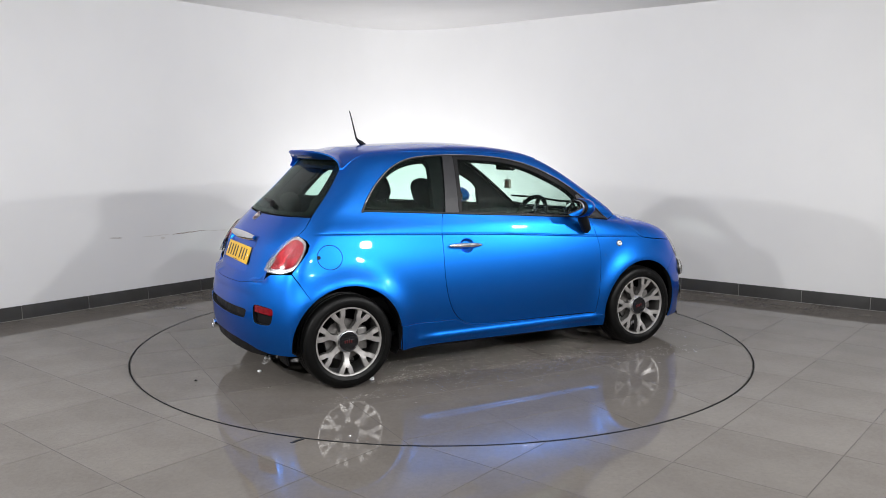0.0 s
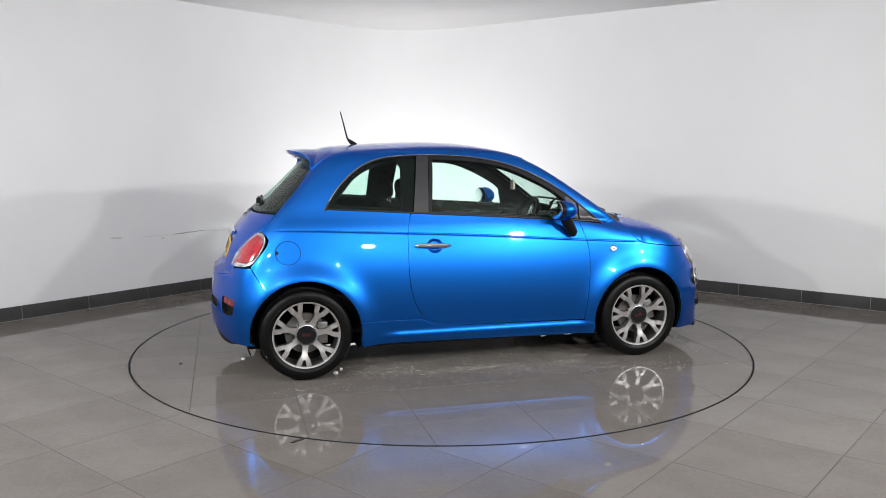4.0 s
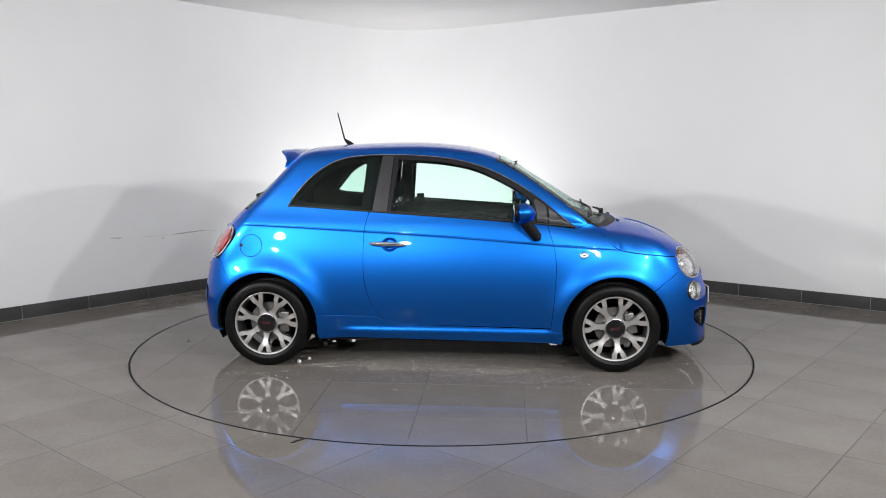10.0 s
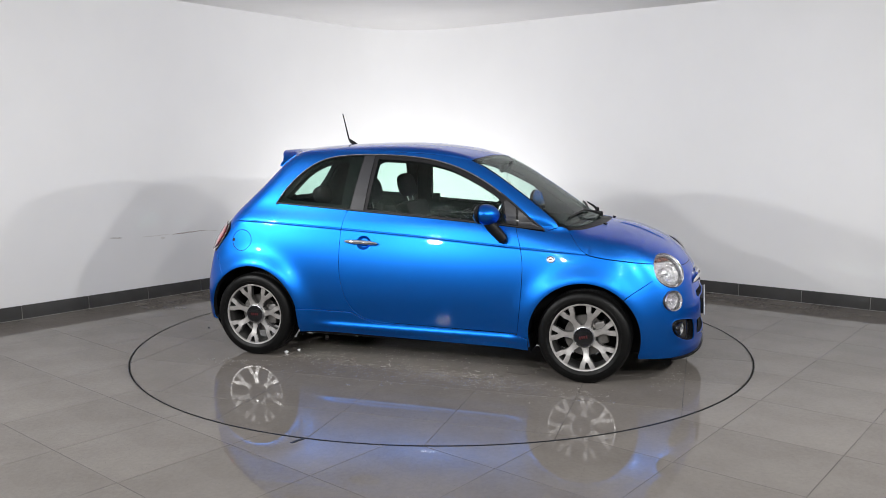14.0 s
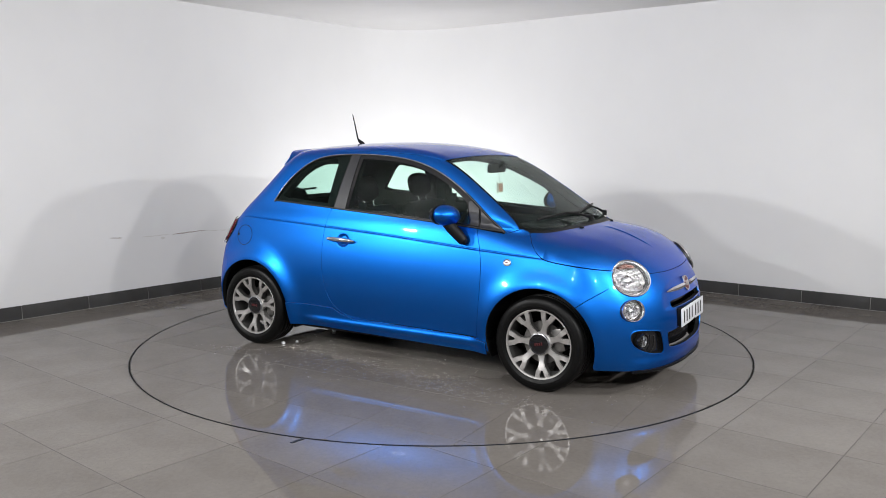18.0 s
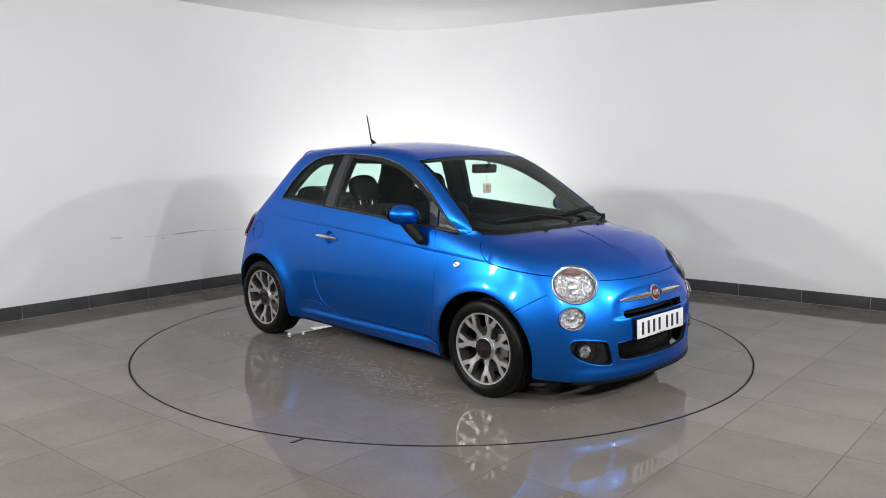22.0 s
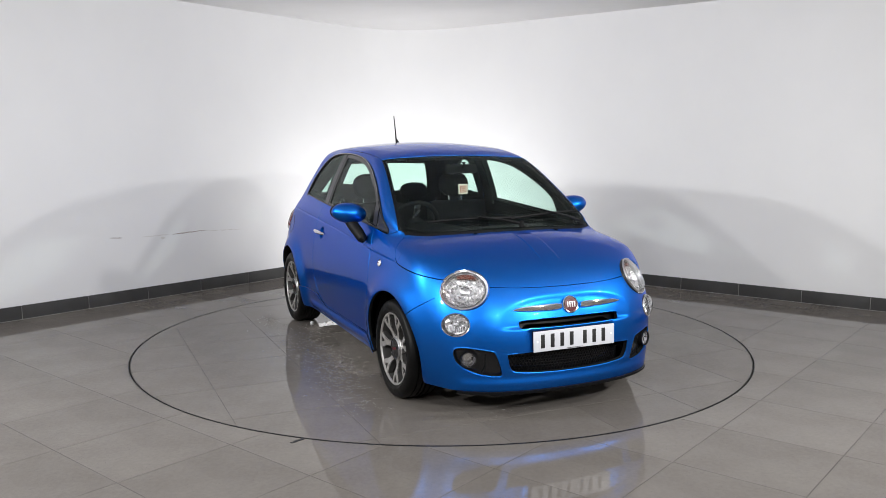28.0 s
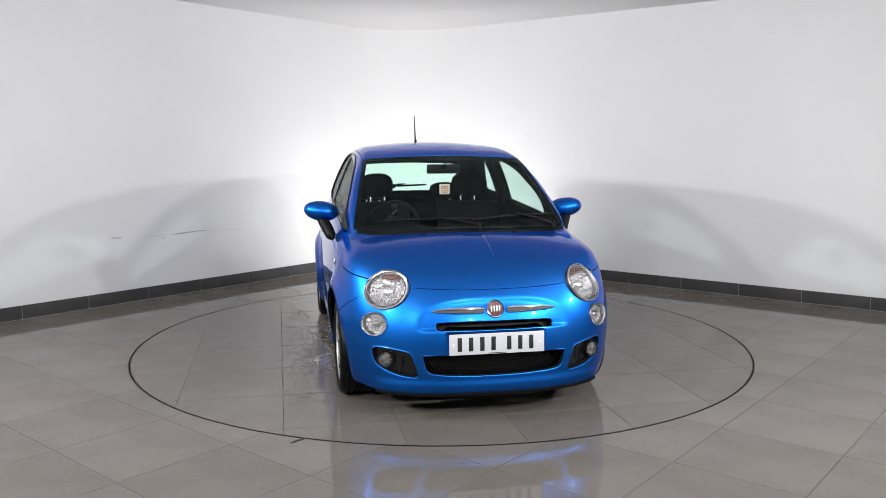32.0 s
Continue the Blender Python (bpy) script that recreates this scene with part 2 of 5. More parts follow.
def build_room():
    end_l, end_r = CORNER + ALONG_L * SIDE_L, CORNER + ALONG_R * SIDE_R
    back = end_l + ALONG_R * SIDE_R
    wall("wall_left", CORNER + ALONG_L * BEND, end_l, OUT_L)
    wall("wall_right", CORNER + ALONG_R * BEND, end_r, OUT_R)
    # two walls added out of view, to bounce fill light and show in reflections
    wall("wall_back_left", end_l, back, (end_l - CORNER).normalized(), label="unseen plain grey wall behind the camera, added to bounce light", mat=UNSEEN_WALL)
    wall("wall_back_right", end_r, back, (end_r - CORNER).normalized(), label="unseen plain grey wall behind the camera, added to bounce light", mat=UNSEEN_WALL)
    # the rounded corner between the two white walls
    open_angle = ALONG_L.angle(ALONG_R)
    r = BEND * math.tan(open_angle / 2)
    mid = CORNER + (ALONG_L + ALONG_R).normalized() * (r / math.sin(open_angle / 2))
    a0 = math.atan2(OUT_L.y, OUT_L.x)
    a1 = math.atan2(OUT_R.y, OUT_R.x)
    arc = [a0 + (a1 - a0) * k / 40 for k in range(41)]
    bm = bmesh.new()
    for base, tall, rr, th in ((0.0, HIGH + 0.1, r, 0.12), ):
        cols = [[bm.verts.new((mid.x + q * math.cos(a), mid.y + q * math.sin(a), z)) for q, z in ((rr, base), (rr, tall), (rr + th, tall), (rr + th, base))] for a in arc]
        for p, q in zip(cols, cols[1:]):
            for k in range(4):
                bm.faces.new((p[k], p[(k + 1) % 4], q[(k + 1) % 4], q[k]))
    bmesh.ops.recalc_face_normals(bm, faces=bm.faces)
    tagged(part("wall_corner", bm, WALL), "white rounded corner between the two walls", "wall", kind="structure")
    bm = bmesh.new()
    cols = [[bm.verts.new((mid.x + q * math.cos(a), mid.y + q * math.sin(a), z)) for q, z in ((r - 0.013, 0.0), (r - 0.013, 0.117), (r + 0.01, 0.117), (r + 0.01, 0.0))] for a in arc]
    for p, q in zip(cols, cols[1:]):
        for k in range(4):
            bm.faces.new((p[k], p[(k + 1) % 4], q[(k + 1) % 4], q[k]))
    bmesh.ops.recalc_face_normals(bm, faces=bm.faces)
    tagged(part("baseboard_corner", bm, SKIRT), "dark skirting round the corner", "skirting", kind="structure")
    # ceiling
    bm = bmesh.new()
    block(bm, -10, 10, -13, 6, HIGH, HIGH + 0.15)
    tagged(part("ceiling", bm, CEILING, smooth=False), "plain pale ceiling, flat and matt", "ceiling", kind="structure")
    # skirting of dark tiles, with pale joints
    for name, along, out, n, shift, pitch in (("baseboard_left", ALONG_L, OUT_L, 16, 0.091, 0.582), ("baseboard_right", ALONG_R, OUT_R, 16, 0.238, 0.578)):
        base = tagged(empty(name), "dark grey tile skirting along the white wall", "skirting", kind="structure")
        turn = Matrix.Translation(CORNER) @ Matrix(((along.x, out.x, 0, 0), (along.y, out.y, 0, 0), (0, 0, 1, 0), (0, 0, 0, 1)))
        bm = bmesh.new()
        block(bm, BEND, SIDE_L, -0.009, -0.001, 0.0, 0.116, m=turn)
        part("grout", bm, GROUT, base, smooth=False)
        bm = bmesh.new()
        block(bm, BEND, SIDE_L, -0.0165, -0.0125, 0.0, 0.0035, m=turn)
        part("floor_joint", bm, GROUT, base, "pale joint between skirting and floor", smooth=False)
        first = None
        for i in range(1, n):
            x = shift + i * pitch
            if x < BEND:
                continue
            if first is None:
                bm = bmesh.new()
                block(bm, 0, pitch - 0.006, -0.013, 0.0, 0.0, 0.118, 0.0015)
                first = part("skirting_tile", bm, SKIRT, base)
                first.matrix_basis = turn @ pose(x + 0.003, 0, 0)
            else:
                again(first, turn @ pose(x + 0.003, 0, 0), base)


# ---- the floor ----
SIZE, E1, E2 = 0.595, Vector((math.cos(radians(50.1)), math.sin(radians(50.1)), 0)), Vector((math.sin(radians(50.1)), -math.cos(radians(50.1)), 0))


def outside_disc(corners, r):
    """Cuts a disc round the origin out of a convex cell (walks its rim and follows the arc)."""
    inside = [math.hypot(*c) < r for c in corners]
    if all(inside):
        return None
    fine = []
    n = len(corners)
    for i in range(n):
        a, b = corners[i], corners[(i + 1) % n]
        for k in range(48):
            s = k / 48
            fine.append((a[0] + (b[0] - a[0]) * s, a[1] + (b[1] - a[1]) * s))
    flags = [math.hypot(*c) < r for c in fine]
    if not any(flags):
        return corners
    start = next(i for i in range(len(fine)) if not flags[i] and flags[i - 1])
    order = fine[start:] + fine[:start]
    kept = [c for c in order if math.hypot(*c) >= r]
    a0, a1 = math.atan2(kept[-1][1], kept[-1][0]), math.atan2(kept[0][1], kept[0][0])
    d = (a1 - a0 + math.pi) % (2 * math.pi) - math.pi
    arc = [(r * math.cos(a0 + d * k / 14), r * math.sin(a0 + d * k / 14)) for k in range(15)]
    return kept + arc


def inside_disc(corners, r):
    inside = [math.hypot(*c) < r for c in corners]
    if all(inside):
        return corners
    fine = []
    n = len(corners)
    for i in range(n):
        a, b = corners[i], corners[(i + 1) % n]
        for k in range(48):
            s = k / 48
            fine.append((a[0] + (b[0] - a[0]) * s, a[1] + (b[1] - a[1]) * s))
    flags = [math.hypot(*c) < r for c in fine]
    if not any(flags):
        return None
    start = next(i for i in range(len(fine)) if flags[i] and not flags[i - 1])
    order = fine[start:] + fine[:start]
    kept = [c for c in order if math.hypot(*c) < r]
    a0, a1 = math.atan2(kept[-1][1], kept[-1][0]), math.atan2(kept[0][1], kept[0][0])
    d = (a1 - a0 + math.pi) % (2 * math.pi) - math.pi
    arc = [(r * math.cos(a0 + d * k / 14), r * math.sin(a0 + d * k / 14)) for k in range(1, 14)]
    return kept + arc


def flat_tile(bm, outline, z1, thick=0.01):
    """A tile with a slightly eased top edge."""
    cx, cy = sum(q[0] for q in outline) / len(outline), sum(q[1] for q in outline) / len(outline)
    low = [bm.verts.new((x, y, z1 - thick)) for x, y in outline]
    mid = [bm.verts.new((x, y, z1 - 0.0008)) for x, y in outline]
    top = [bm.verts.new((x + (cx - x) * 0.003, y + (cy - y) * 0.003, z1)) for x, y in outline]
    n = len(outline)
    for a, b in ((low, mid), (mid, top)):
        for i in range(n):
            bm.faces.new((a[i], a[(i + 1) % n], b[(i + 1) % n], b[i]))
    bm.faces.new(top)
    bmesh.ops.recalc_face_normals(bm, faces=bm.faces)


def build_floor():
    ground = tagged(empty("floor"), "polished grey porcelain tile floor with thin dark joints", "floor", kind="structure")
    bm = bmesh.new()
    block(bm, -10, 10, -13, 6, -0.3, -0.012)
    part("screed", bm, FLOOR_GROUT, ground, smooth=False)
    bm = bmesh.new()
    lathe(bm, [(9.9, -0.012), (9.9, -0.0012), (RADIUS + 0.008, -0.0012), (RADIUS + 0.008, -0.012)], 96, True)
    part("joint", bm, FLOOR_GROUT, ground, smooth=False)
    whole = None
    gap = 0.0016
    for i in range(-19, 8):
        for j in range(-12, 14):
            def at(a, b):
                q = E1 * (SIZE * (i + a + 0.017)) + E2 * (SIZE * (j + b + 0.03))
                return (q.x, q.y)
            mid = Vector((*at(0.5, 0.5), 0))
            if (mid - CORNER).dot(OUT_L) > 0.45 or (mid - CORNER).dot(OUT_R) > 0.45 or mid.y < -9.4 or abs(mid.x) > 6.5:
                continue
            g = gap / SIZE
            cell = [at(g, g), at(1 - g, g), at(1 - g, 1 - g), at(g, 1 - g)]
            cell = cell if (Vector((*cell[1], 0)) - Vector((*cell[0], 0))).cross(Vector((*cell[2], 0)) - Vector((*cell[1], 0))).z > 0 else cell[::-1]
            cut = outside_disc(cell, RADIUS + 0.0075)
            if cut is None:
                continue
            if cut is cell:
                if whole is None:
                    bm = bmesh.new()
                    flat_tile(bm, [(x - mid.x, y - mid.y) for x, y in cell], 0)
                    whole = part("tile", bm, TILE, ground, smooth=False)
                    whole.matrix_basis = pose(mid.x, mid.y, 0)
                else:
                    again(whole, pose(mid.x, mid.y, 0), ground)
            else:
                bm = bmesh.new()
                flat_tile(bm, [(x - mid.x, y - mid.y) for x, y in cut], 0)
                part("tile", bm, TILE, ground, smooth=False).matrix_basis = pose(mid.x, mid.y, 0)
    # steel edge round the pit
    bm = bmesh.new()
    lathe(bm, [(RADIUS + 0.008, -0.012), (RADIUS + 0.008, 0.0006), (RADIUS + 0.003, 0.0006), (RADIUS + 0.003, -0.012)], 192, True)
    part("edge_ring", bm, RING, ground, "dark steel edge round the turntable")
    bm = bmesh.new()
    block(bm, -0.075, 0, -0.008, 0.008, -0.001, 0.001)
    part("rubber_sliver", bm, RING, ground, "short black rubber sliver by the turntable's edge").matrix_basis = pose(-0.70, -2.135, 0.001, rz=48)


def build_turntable():
    table = tagged(empty("turntable"), "round tiled turntable, flush with the floor, wet under the car", "turntable")
    bm = bmesh.new()
    lathe(bm, [(RADIUS - 0.0035, -0.011), (RADIUS - 0.0035, -0.0012), (0.0, -0.0012)], 192)
    part("deck", bm, FLOOR_GROUT, table, smooth=False)
    bm = bmesh.new()
    lathe(bm, [(RADIUS - 0.003, -0.011), (RADIUS - 0.003, 0.0003), (RADIUS - 0.008, 0.0003), (RADIUS - 0.008, -0.011)], 192, True)
    part("rim", bm, RING, table, "thin dark metal rim")
    g = 0.0016
    whole = None
    for i in range(-4, 4):
        for j in range(-4, 4):
            x, y = 0.6 * i, 0.6 * j
            cell = [(x + g, y + g), (x + 0.6 - g, y + g), (x + 0.6 - g, y + 0.6 - g), (x + g, y + 0.6 - g)]
            cut = inside_disc(cell, RADIUS - 0.009)
            if cut is None or len(cut) < 3:
                continue
            if cut is cell and whole is not None:
                again(whole, pose(x, y, 0), table)
                continue
            bm = bmesh.new()
            flat_tile(bm, [(u - x, v - y) for u, v in cut], 0)
            ob = part("tile", bm, TILE_TURN, table, smooth=False)
            ob.matrix_basis = pose(x, y, 0)
            if cut is cell:
                whole = ob
    return table


build_room()
build_floor()
table = build_turntable()

# ---- the car's body surface ----
# x forward from the rear axle, y to the car's left, z up from the ground
def spline(xs, ys):
    """A natural cubic spline, straight beyond its ends."""
    xs, ys = np.array(xs, float), np.array(ys, float)
    n, h = len(xs), np.diff(xs)
    a = np.eye(n)
    r = np.zeros(n)
    for i in range(1, n - 1):
        a[i, i - 1], a[i, i], a[i, i + 1] = h[i - 1], 2 * (h[i - 1] + h[i]), h[i]
        r[i] = 6 * ((ys[i + 1] - ys[i]) / h[i] - (ys[i] - ys[i - 1]) / h[i - 1])
    k = np.linalg.solve(a, r)

    def f(x):
        x = np.asarray(x, float)
        c = np.clip(x, xs[0], xs[-1])
        i = np.clip(np.searchsorted(xs, c) - 1, 0, n - 2)
        p, q, hi = xs[i + 1] - c, c - xs[i], h[i]
        v = (k[i] * p ** 3 + k[i + 1] * q ** 3) / (6 * hi) + (ys[i] / hi - k[i] * hi / 6) * p + (ys[i + 1] / hi - k[i + 1] * hi / 6) * q
        s0 = (ys[1] - ys[0]) / h[0] - h[0] * k[1] / 6
        s1 = (ys[-1] - ys[-2]) / h[-1] + h[-1] * k[-2] / 6
        return v + np.where(x < xs[0], (x - xs[0]) * s0, 0) + np.where(x > xs[-1], (x - xs[-1]) * s1, 0)
    return f


def smax(a, b, k):
    h = np.maximum(k - np.abs(a - b), 0) / k
    return np.maximum(a, b) + h ** 3 * k / 6


def step(x):
    x = np.clip(x, 0, 1)
    return x * x * x * (x * (6 * x - 15) + 10)


LAMP_AT, LAMP_WAY = (2.778, 0.562, 0.700), (0.68, 0.52, 0.50)
SMALL_AT, SMALL_WAY = (2.823, 0.632, 0.524), (0.80, 0.57, 0.15)
NOSE = spline((0.10, 0.20, 0.30, 0.42, 0.54, 0.62, 0.70, 0.78, 0.90), (2.97, 2.993, 3.004, 3.005, 2.985, 2.955, 2.915, 2.87, 2.78))
TAIL = spline((0.12, 0.25, 0.37, 0.50, 0.62, 0.74, 0.85, 1.00, 1.14, 1.34, 1.50), (-0.525, -0.566, -0.581, -0.574, -0.550, -0.512, -0.446, -0.315, -0.160, 0.045, 0.20))
BONNET = spline((0.0, 0.8, 1.6, 1.92, 2.10, 2.25, 2.33, 2.42, 2.55, 2.68, 2.78, 2.86, 2.95), (1.12, 1.14, 1.10, 1.045, 1.000, 0.970, 0.958, 0.944, 0.914, 0.862, 0.812, 0.758, 0.68))
ROOF = spline((-0.3, 0.1, 0.37, 0.57, 0.78, 0.98, 1.18, 1.37, 1.52, 1.65, 1.80, 2.00, 2.21, 2.40), (1.35, 1.437, 1.469, 1.481, 1.4885, 1.488, 1.4755, 1.447, 1.405, 1.342, 1.252, 1.128, 0.994, 0.870))
CROWN = spline((0.0, 0.9, 1.35, 1.6, 1.9, 2.15, 2.4), (0.15, 0.14, 0.10, 0.09, 0.115, 0.145, 0.17))
PLAN = spline((-0.55, -0.2, 0.2, 0.7, 1.2, 1.9, 2.3, 2.7, 3.05), (0.715, 0.752, 0.772, 0.781, 0.785, 0.787, 0.777, 0.737, 0.66))
SECT = spline((0.10, 0.20, 0.35, 0.42, 0.50, 0.565, 0.63, 0.73, 0.81, 0.88, 0.96, 1.03, 1.12), (-0.070, -0.034, -0.0035, 0.007, 0.0142, 0.016, 0.0142, 0.0044, -0.0095, -0.025, -0.046, -0.075, -0.125))
GLASSY = spline((0.40, 0.80, 0.94, 1.01, 1.07, 1.20, 1.32, 1.40, 1.48), (0.50, 0.640, 0.690, 0.704, 0.691, 0.645, 0.594, 0.556, 0.515))
NARROW = spline((-0.4, 0.1, 0.6, 1.2, 1.8, 2.2), (-0.055, -0.018, 0.0, 0.004, 0.0, -0.012))
CREASE = spline((-0.3, -0.11, 0.17, 0.67, 1.19, 1.85, 2.28, 2.6), (0.946, 0.943, 0.933, 0.908, 0.879, 0.832, 0.807, 0.79))


def socket(x, y, z, at, way, rx, ry, soft, depth):
    """An oval sinking in the surface; rx lies level, ry up its slope."""
    w = np.array(way) / np.linalg.norm(way)
    h = np.cross((0, 0, 1), w) if abs(w[2]) < 0.99 else np.array((1.0, 0, 0))
    h = h / np.linalg.norm(h)
    v = np.cross(w, h)
    dx, dy, dz = x - at[0], y - at[1], z - at[2]
    along = dx * w[0] + dy * w[1] + dz * w[2]
    away = np.hypot((dx * h[0] + dy * h[1] + dz * h[2]) / rx, (dx * v[0] + dy * v[1] + dz * v[2]) / ry)
    return depth * (1 - step((away - 1) / soft)) * step((0.2 - np.abs(along)) / 0.05)


def body(x, y, z):
    """Negative inside the car, positive outside."""
    y = np.abs(y)
    return shell(x, y, z) + details(x, y, z)


def details(x, y, z):
    sink = socket(x, y, z, (0.832, 0.78, 0.824), (0, 1, 0), 0.030, 0.026, 0.9, 0.018)
    # the nose's hollow round the bars
    oval = (y / 0.44) ** 3 + (np.maximum(z - 0.49, 0) / 0.180) ** 3
    nose = step((x - 2.5) / 0.1)
    sink = sink + 0.011 * step((1 - oval) / 0.62) * step((z - 0.488) / 0.030) * nose
    # the bumper stands proud of the tailgate
    sink = sink + 0.034 * step((z - 0.648) / 0.02) * step((0.92 - z) / 0.22) * step((0.1 - x) / 0.1) * step((0.60 - y) / 0.12)
    sink = sink + 0.014 * step((0.29 - y) / 0.04) * step((0.515 - z) / 0.04) * step((z - 0.345) / 0.03) * step((x - 2.5) / 0.1)
    # the plate's hollow in the tailgate
    sink = sink + 0.026 * step((0.295 - y) / 0.03) * step((0.892 - z) / 0.02) * step((z - 0.70) / 0.03) * step((0.1 - x) / 0.1)
    # the bonnet's two ridges
    lift = 0.0048 * step((0.063 - y) / 0.009) * step((x - 2.40) / 0.08) * step((2.78 - x) / 0.10) * step((z - 0.6) / 0.05)
    # the chin
    lift = lift + 0.011 * step((0.250 - z) / 0.06) * nose * step((0.70 - y) / 0.15)
    return sink - lift


def shell(x, y, z):
    flare = 0
    for xc, proud in ((0.0, 0.040), (2.3, 0.032)):
        r = np.hypot(x - xc, z - 0.29)
        flare = flare + proud * np.exp(-((r - 0.345) / 0.085) ** 2) * step((z + 0.02) / 0.25)
    fold = z - CREASE(x)
    crease = (0.004 * (0.5 - step((fold + 0.006) / 0.012)) - 0.0032 * np.exp(-(fold / 0.0045) ** 2)) * step((x + 0.25) / 0.2) * step((2.5 - x) / 0.4)
    sill = 0.014 * np.exp(-((z - 0.250) / 0.022) ** 2) * step((x - 0.40) / 0.25) * step((1.97 - x) / 0.15)
    side = y - (PLAN(x) + SECT(z) + flare + crease + sill)
    q = y / 0.627
    front = x - (NOSE(z) - 0.135 * q ** 2.4 - 0.03 * q ** 6)
    rear = TAIL(z) + 0.150 * (y / 0.68) ** 2.5 - x
    top = z - (BONNET(x) - 0.048 * (y / 0.62) ** 2.4)
    low = smax(smax(smax(side, top, 0.14), smax(front, rear, 0.02), 0.13), 0.13 - z, 0.06)
    gside = y - (GLASSY(z) + NARROW(x))
    roof = (z - ROOF(x) + CROWN(x) * y ** 2) * (1 - 0.22 * step((x - 1.2) / 0.5))
    high = smax(smax(gside, roof, 0.10), rear * 0.85, 0.12)
    high = smax(high, 0.6 - z, 0.02)
    return -smax(-low, -high, 0.035)


def cast(o, d, reach, steps=30):
    """Where rays from outside first meet the body."""
    o, d = np.asarray(o, float), np.asarray(d, float)
    if d.ndim == 1:
        d = np.broadcast_to(d, o.shape)
    n = len(o)
    lo, hi = np.zeros(n), np.full(n, float(reach))
    flo, fhi = np.ones(n), np.full(n, -1.0)
    left = np.arange(n)
    before, fbefore = np.zeros(n), np.ones(n)
    for s in np.linspace(0, reach, steps)[1:]:
        q = o[left] + d[left] * s
        f = body(q[:, 0], q[:, 1], q[:, 2])
        inside = f < 0
        got = left[inside]
        lo[got], flo[got], hi[got], fhi[got] = before[got], fbefore[got], s, f[inside]
        before[left], fbefore[left] = s, f
        left = left[~inside]
        if not len(left):
            break
    for k in range(11):
        mid = (lo + hi) / 2 if k % 3 == 0 else lo + (hi - lo) * np.clip(flo / (flo - fhi), 0.02, 0.98)
        q = o + d * mid[:, None]
        f = body(q[:, 0], q[:, 1], q[:, 2])
        inside = f < 0
        hi, fhi = np.where(inside, mid, hi), np.where(inside, f, fhi)
        lo, flo = np.where(inside, lo, mid), np.where(inside, flo, f)
    best = np.where(np.abs(flo) < np.abs(fhi), lo, hi)
    return o + d * best[:, None]


def normal_at(q):
    e = 0.002
    g = [body(*(q + e * a).T) - body(*(q - e * a).T) for a in np.eye(3)]
    g = np.stack(g, 1)
    return g / np.linalg.norm(g, axis=1)[:, None]


def from_side(s):
    """(x, z) seen from the side; s is -1 for the right side."""
    def f(q):
        q = np.asarray(q, float)
        return cast(np.stack([q[:, 0], np.full(len(q), s * 1.0), q[:, 1]], 1), (0, -s, 0), 1.0)
    return f


def from_above(q):
    """(x, y) seen from above."""
    q = np.asarray(q, float)
    return cast(np.stack([q[:, 0], q[:, 1], np.full(len(q), 1.7)], 1), (0, 0, -1), 1.6, 50)


def from_front(q):
    """(angle, z) round an upright axis in the bonnet."""
    q = np.asarray(q, float)
    c, s = np.cos(q[:, 0]), np.sin(q[:, 0])
    return cast(np.stack([2.0 + 1.3 * c, 1.3 * s, q[:, 1]], 1), np.stack([-c, -s, 0 * c], 1), 1.25)


def from_behind(q):
    """(angle, z) round an upright axis in the boot."""
    q = np.asarray(q, float)
    c, s = np.cos(q[:, 0]), np.sin(q[:, 0])
    return cast(np.stack([0.35 - 1.3 * c, 1.3 * s, q[:, 1]], 1), np.stack([c, -s, 0 * c], 1), 1.28)


def from_screen(q):
    """(y, s) square to the windscreen; s runs up it."""
    q = np.asarray(q, float)
    up, out = np.array((-0.85, 0, 0.527)), np.array((0.527, 0, 0.85))
    o = np.array((2.21, 0, 0.994)) + q[:, 1:2] * up + out * 0.4
    o[:, 1] = q[:, 0]
    return cast(o, -out, 0.9)


def inside_of(q, loops):
    """Even-odd test of points against loops."""
    hit = np.zeros(len(q), bool)
    for loop in loops:
        a, b = np.asarray(loop), np.roll(np.asarray(loop), -1, 0)
        for (x0, y0), (x1, y1) in zip(a, b):
            if y0 == y1:
                continue
            c = (q[:, 1] > y0) != (q[:, 1] > y1)
            hit ^= c & (q[:, 0] < (x1 - x0) * (q[:, 1] - y0) / (y1 - y0) + x0)
    return hit


def dense(loop, d):
    """The loop with points about d apart."""
    out = []
    n = len(loop)
    for i in range(n):
        a, b = np.array(loop[i], float), np.array(loop[(i + 1) % n], float)
        k = max(1, int(math.ceil(np.linalg.norm(b - a) / d)))
        out += [a + (b - a) * j / k for j in range(k)]
    return np.array(out)


def smooth_line(pts, n):
    """n points along a spline through pts."""
    pts = np.array(pts, float)
    t = np.concatenate([[0], np.cumsum(np.linalg.norm(np.diff(pts, axis=0), axis=1))])
    u = np.linspace(0, t[-1], n)
    return [tuple(q) for q in np.stack([spline(t, pts[:, 0])(u), spline(t, pts[:, 1])(u)], 1)]


def ring_of(cx, cz, rx, rz=None, a0=0.0, a1=360.0, n=40):
    rz = rz or rx
    full = abs(a1 - a0) >= 360
    return [(cx + rx * math.cos(radians(a0 + (a1 - a0) * k / (n if full else n - 1))), cz + rz * math.sin(radians(a0 + (a1 - a0) * k / (n if full else n - 1)))) for k in range(n)]


from mathutils.geometry import delaunay_2d_cdt


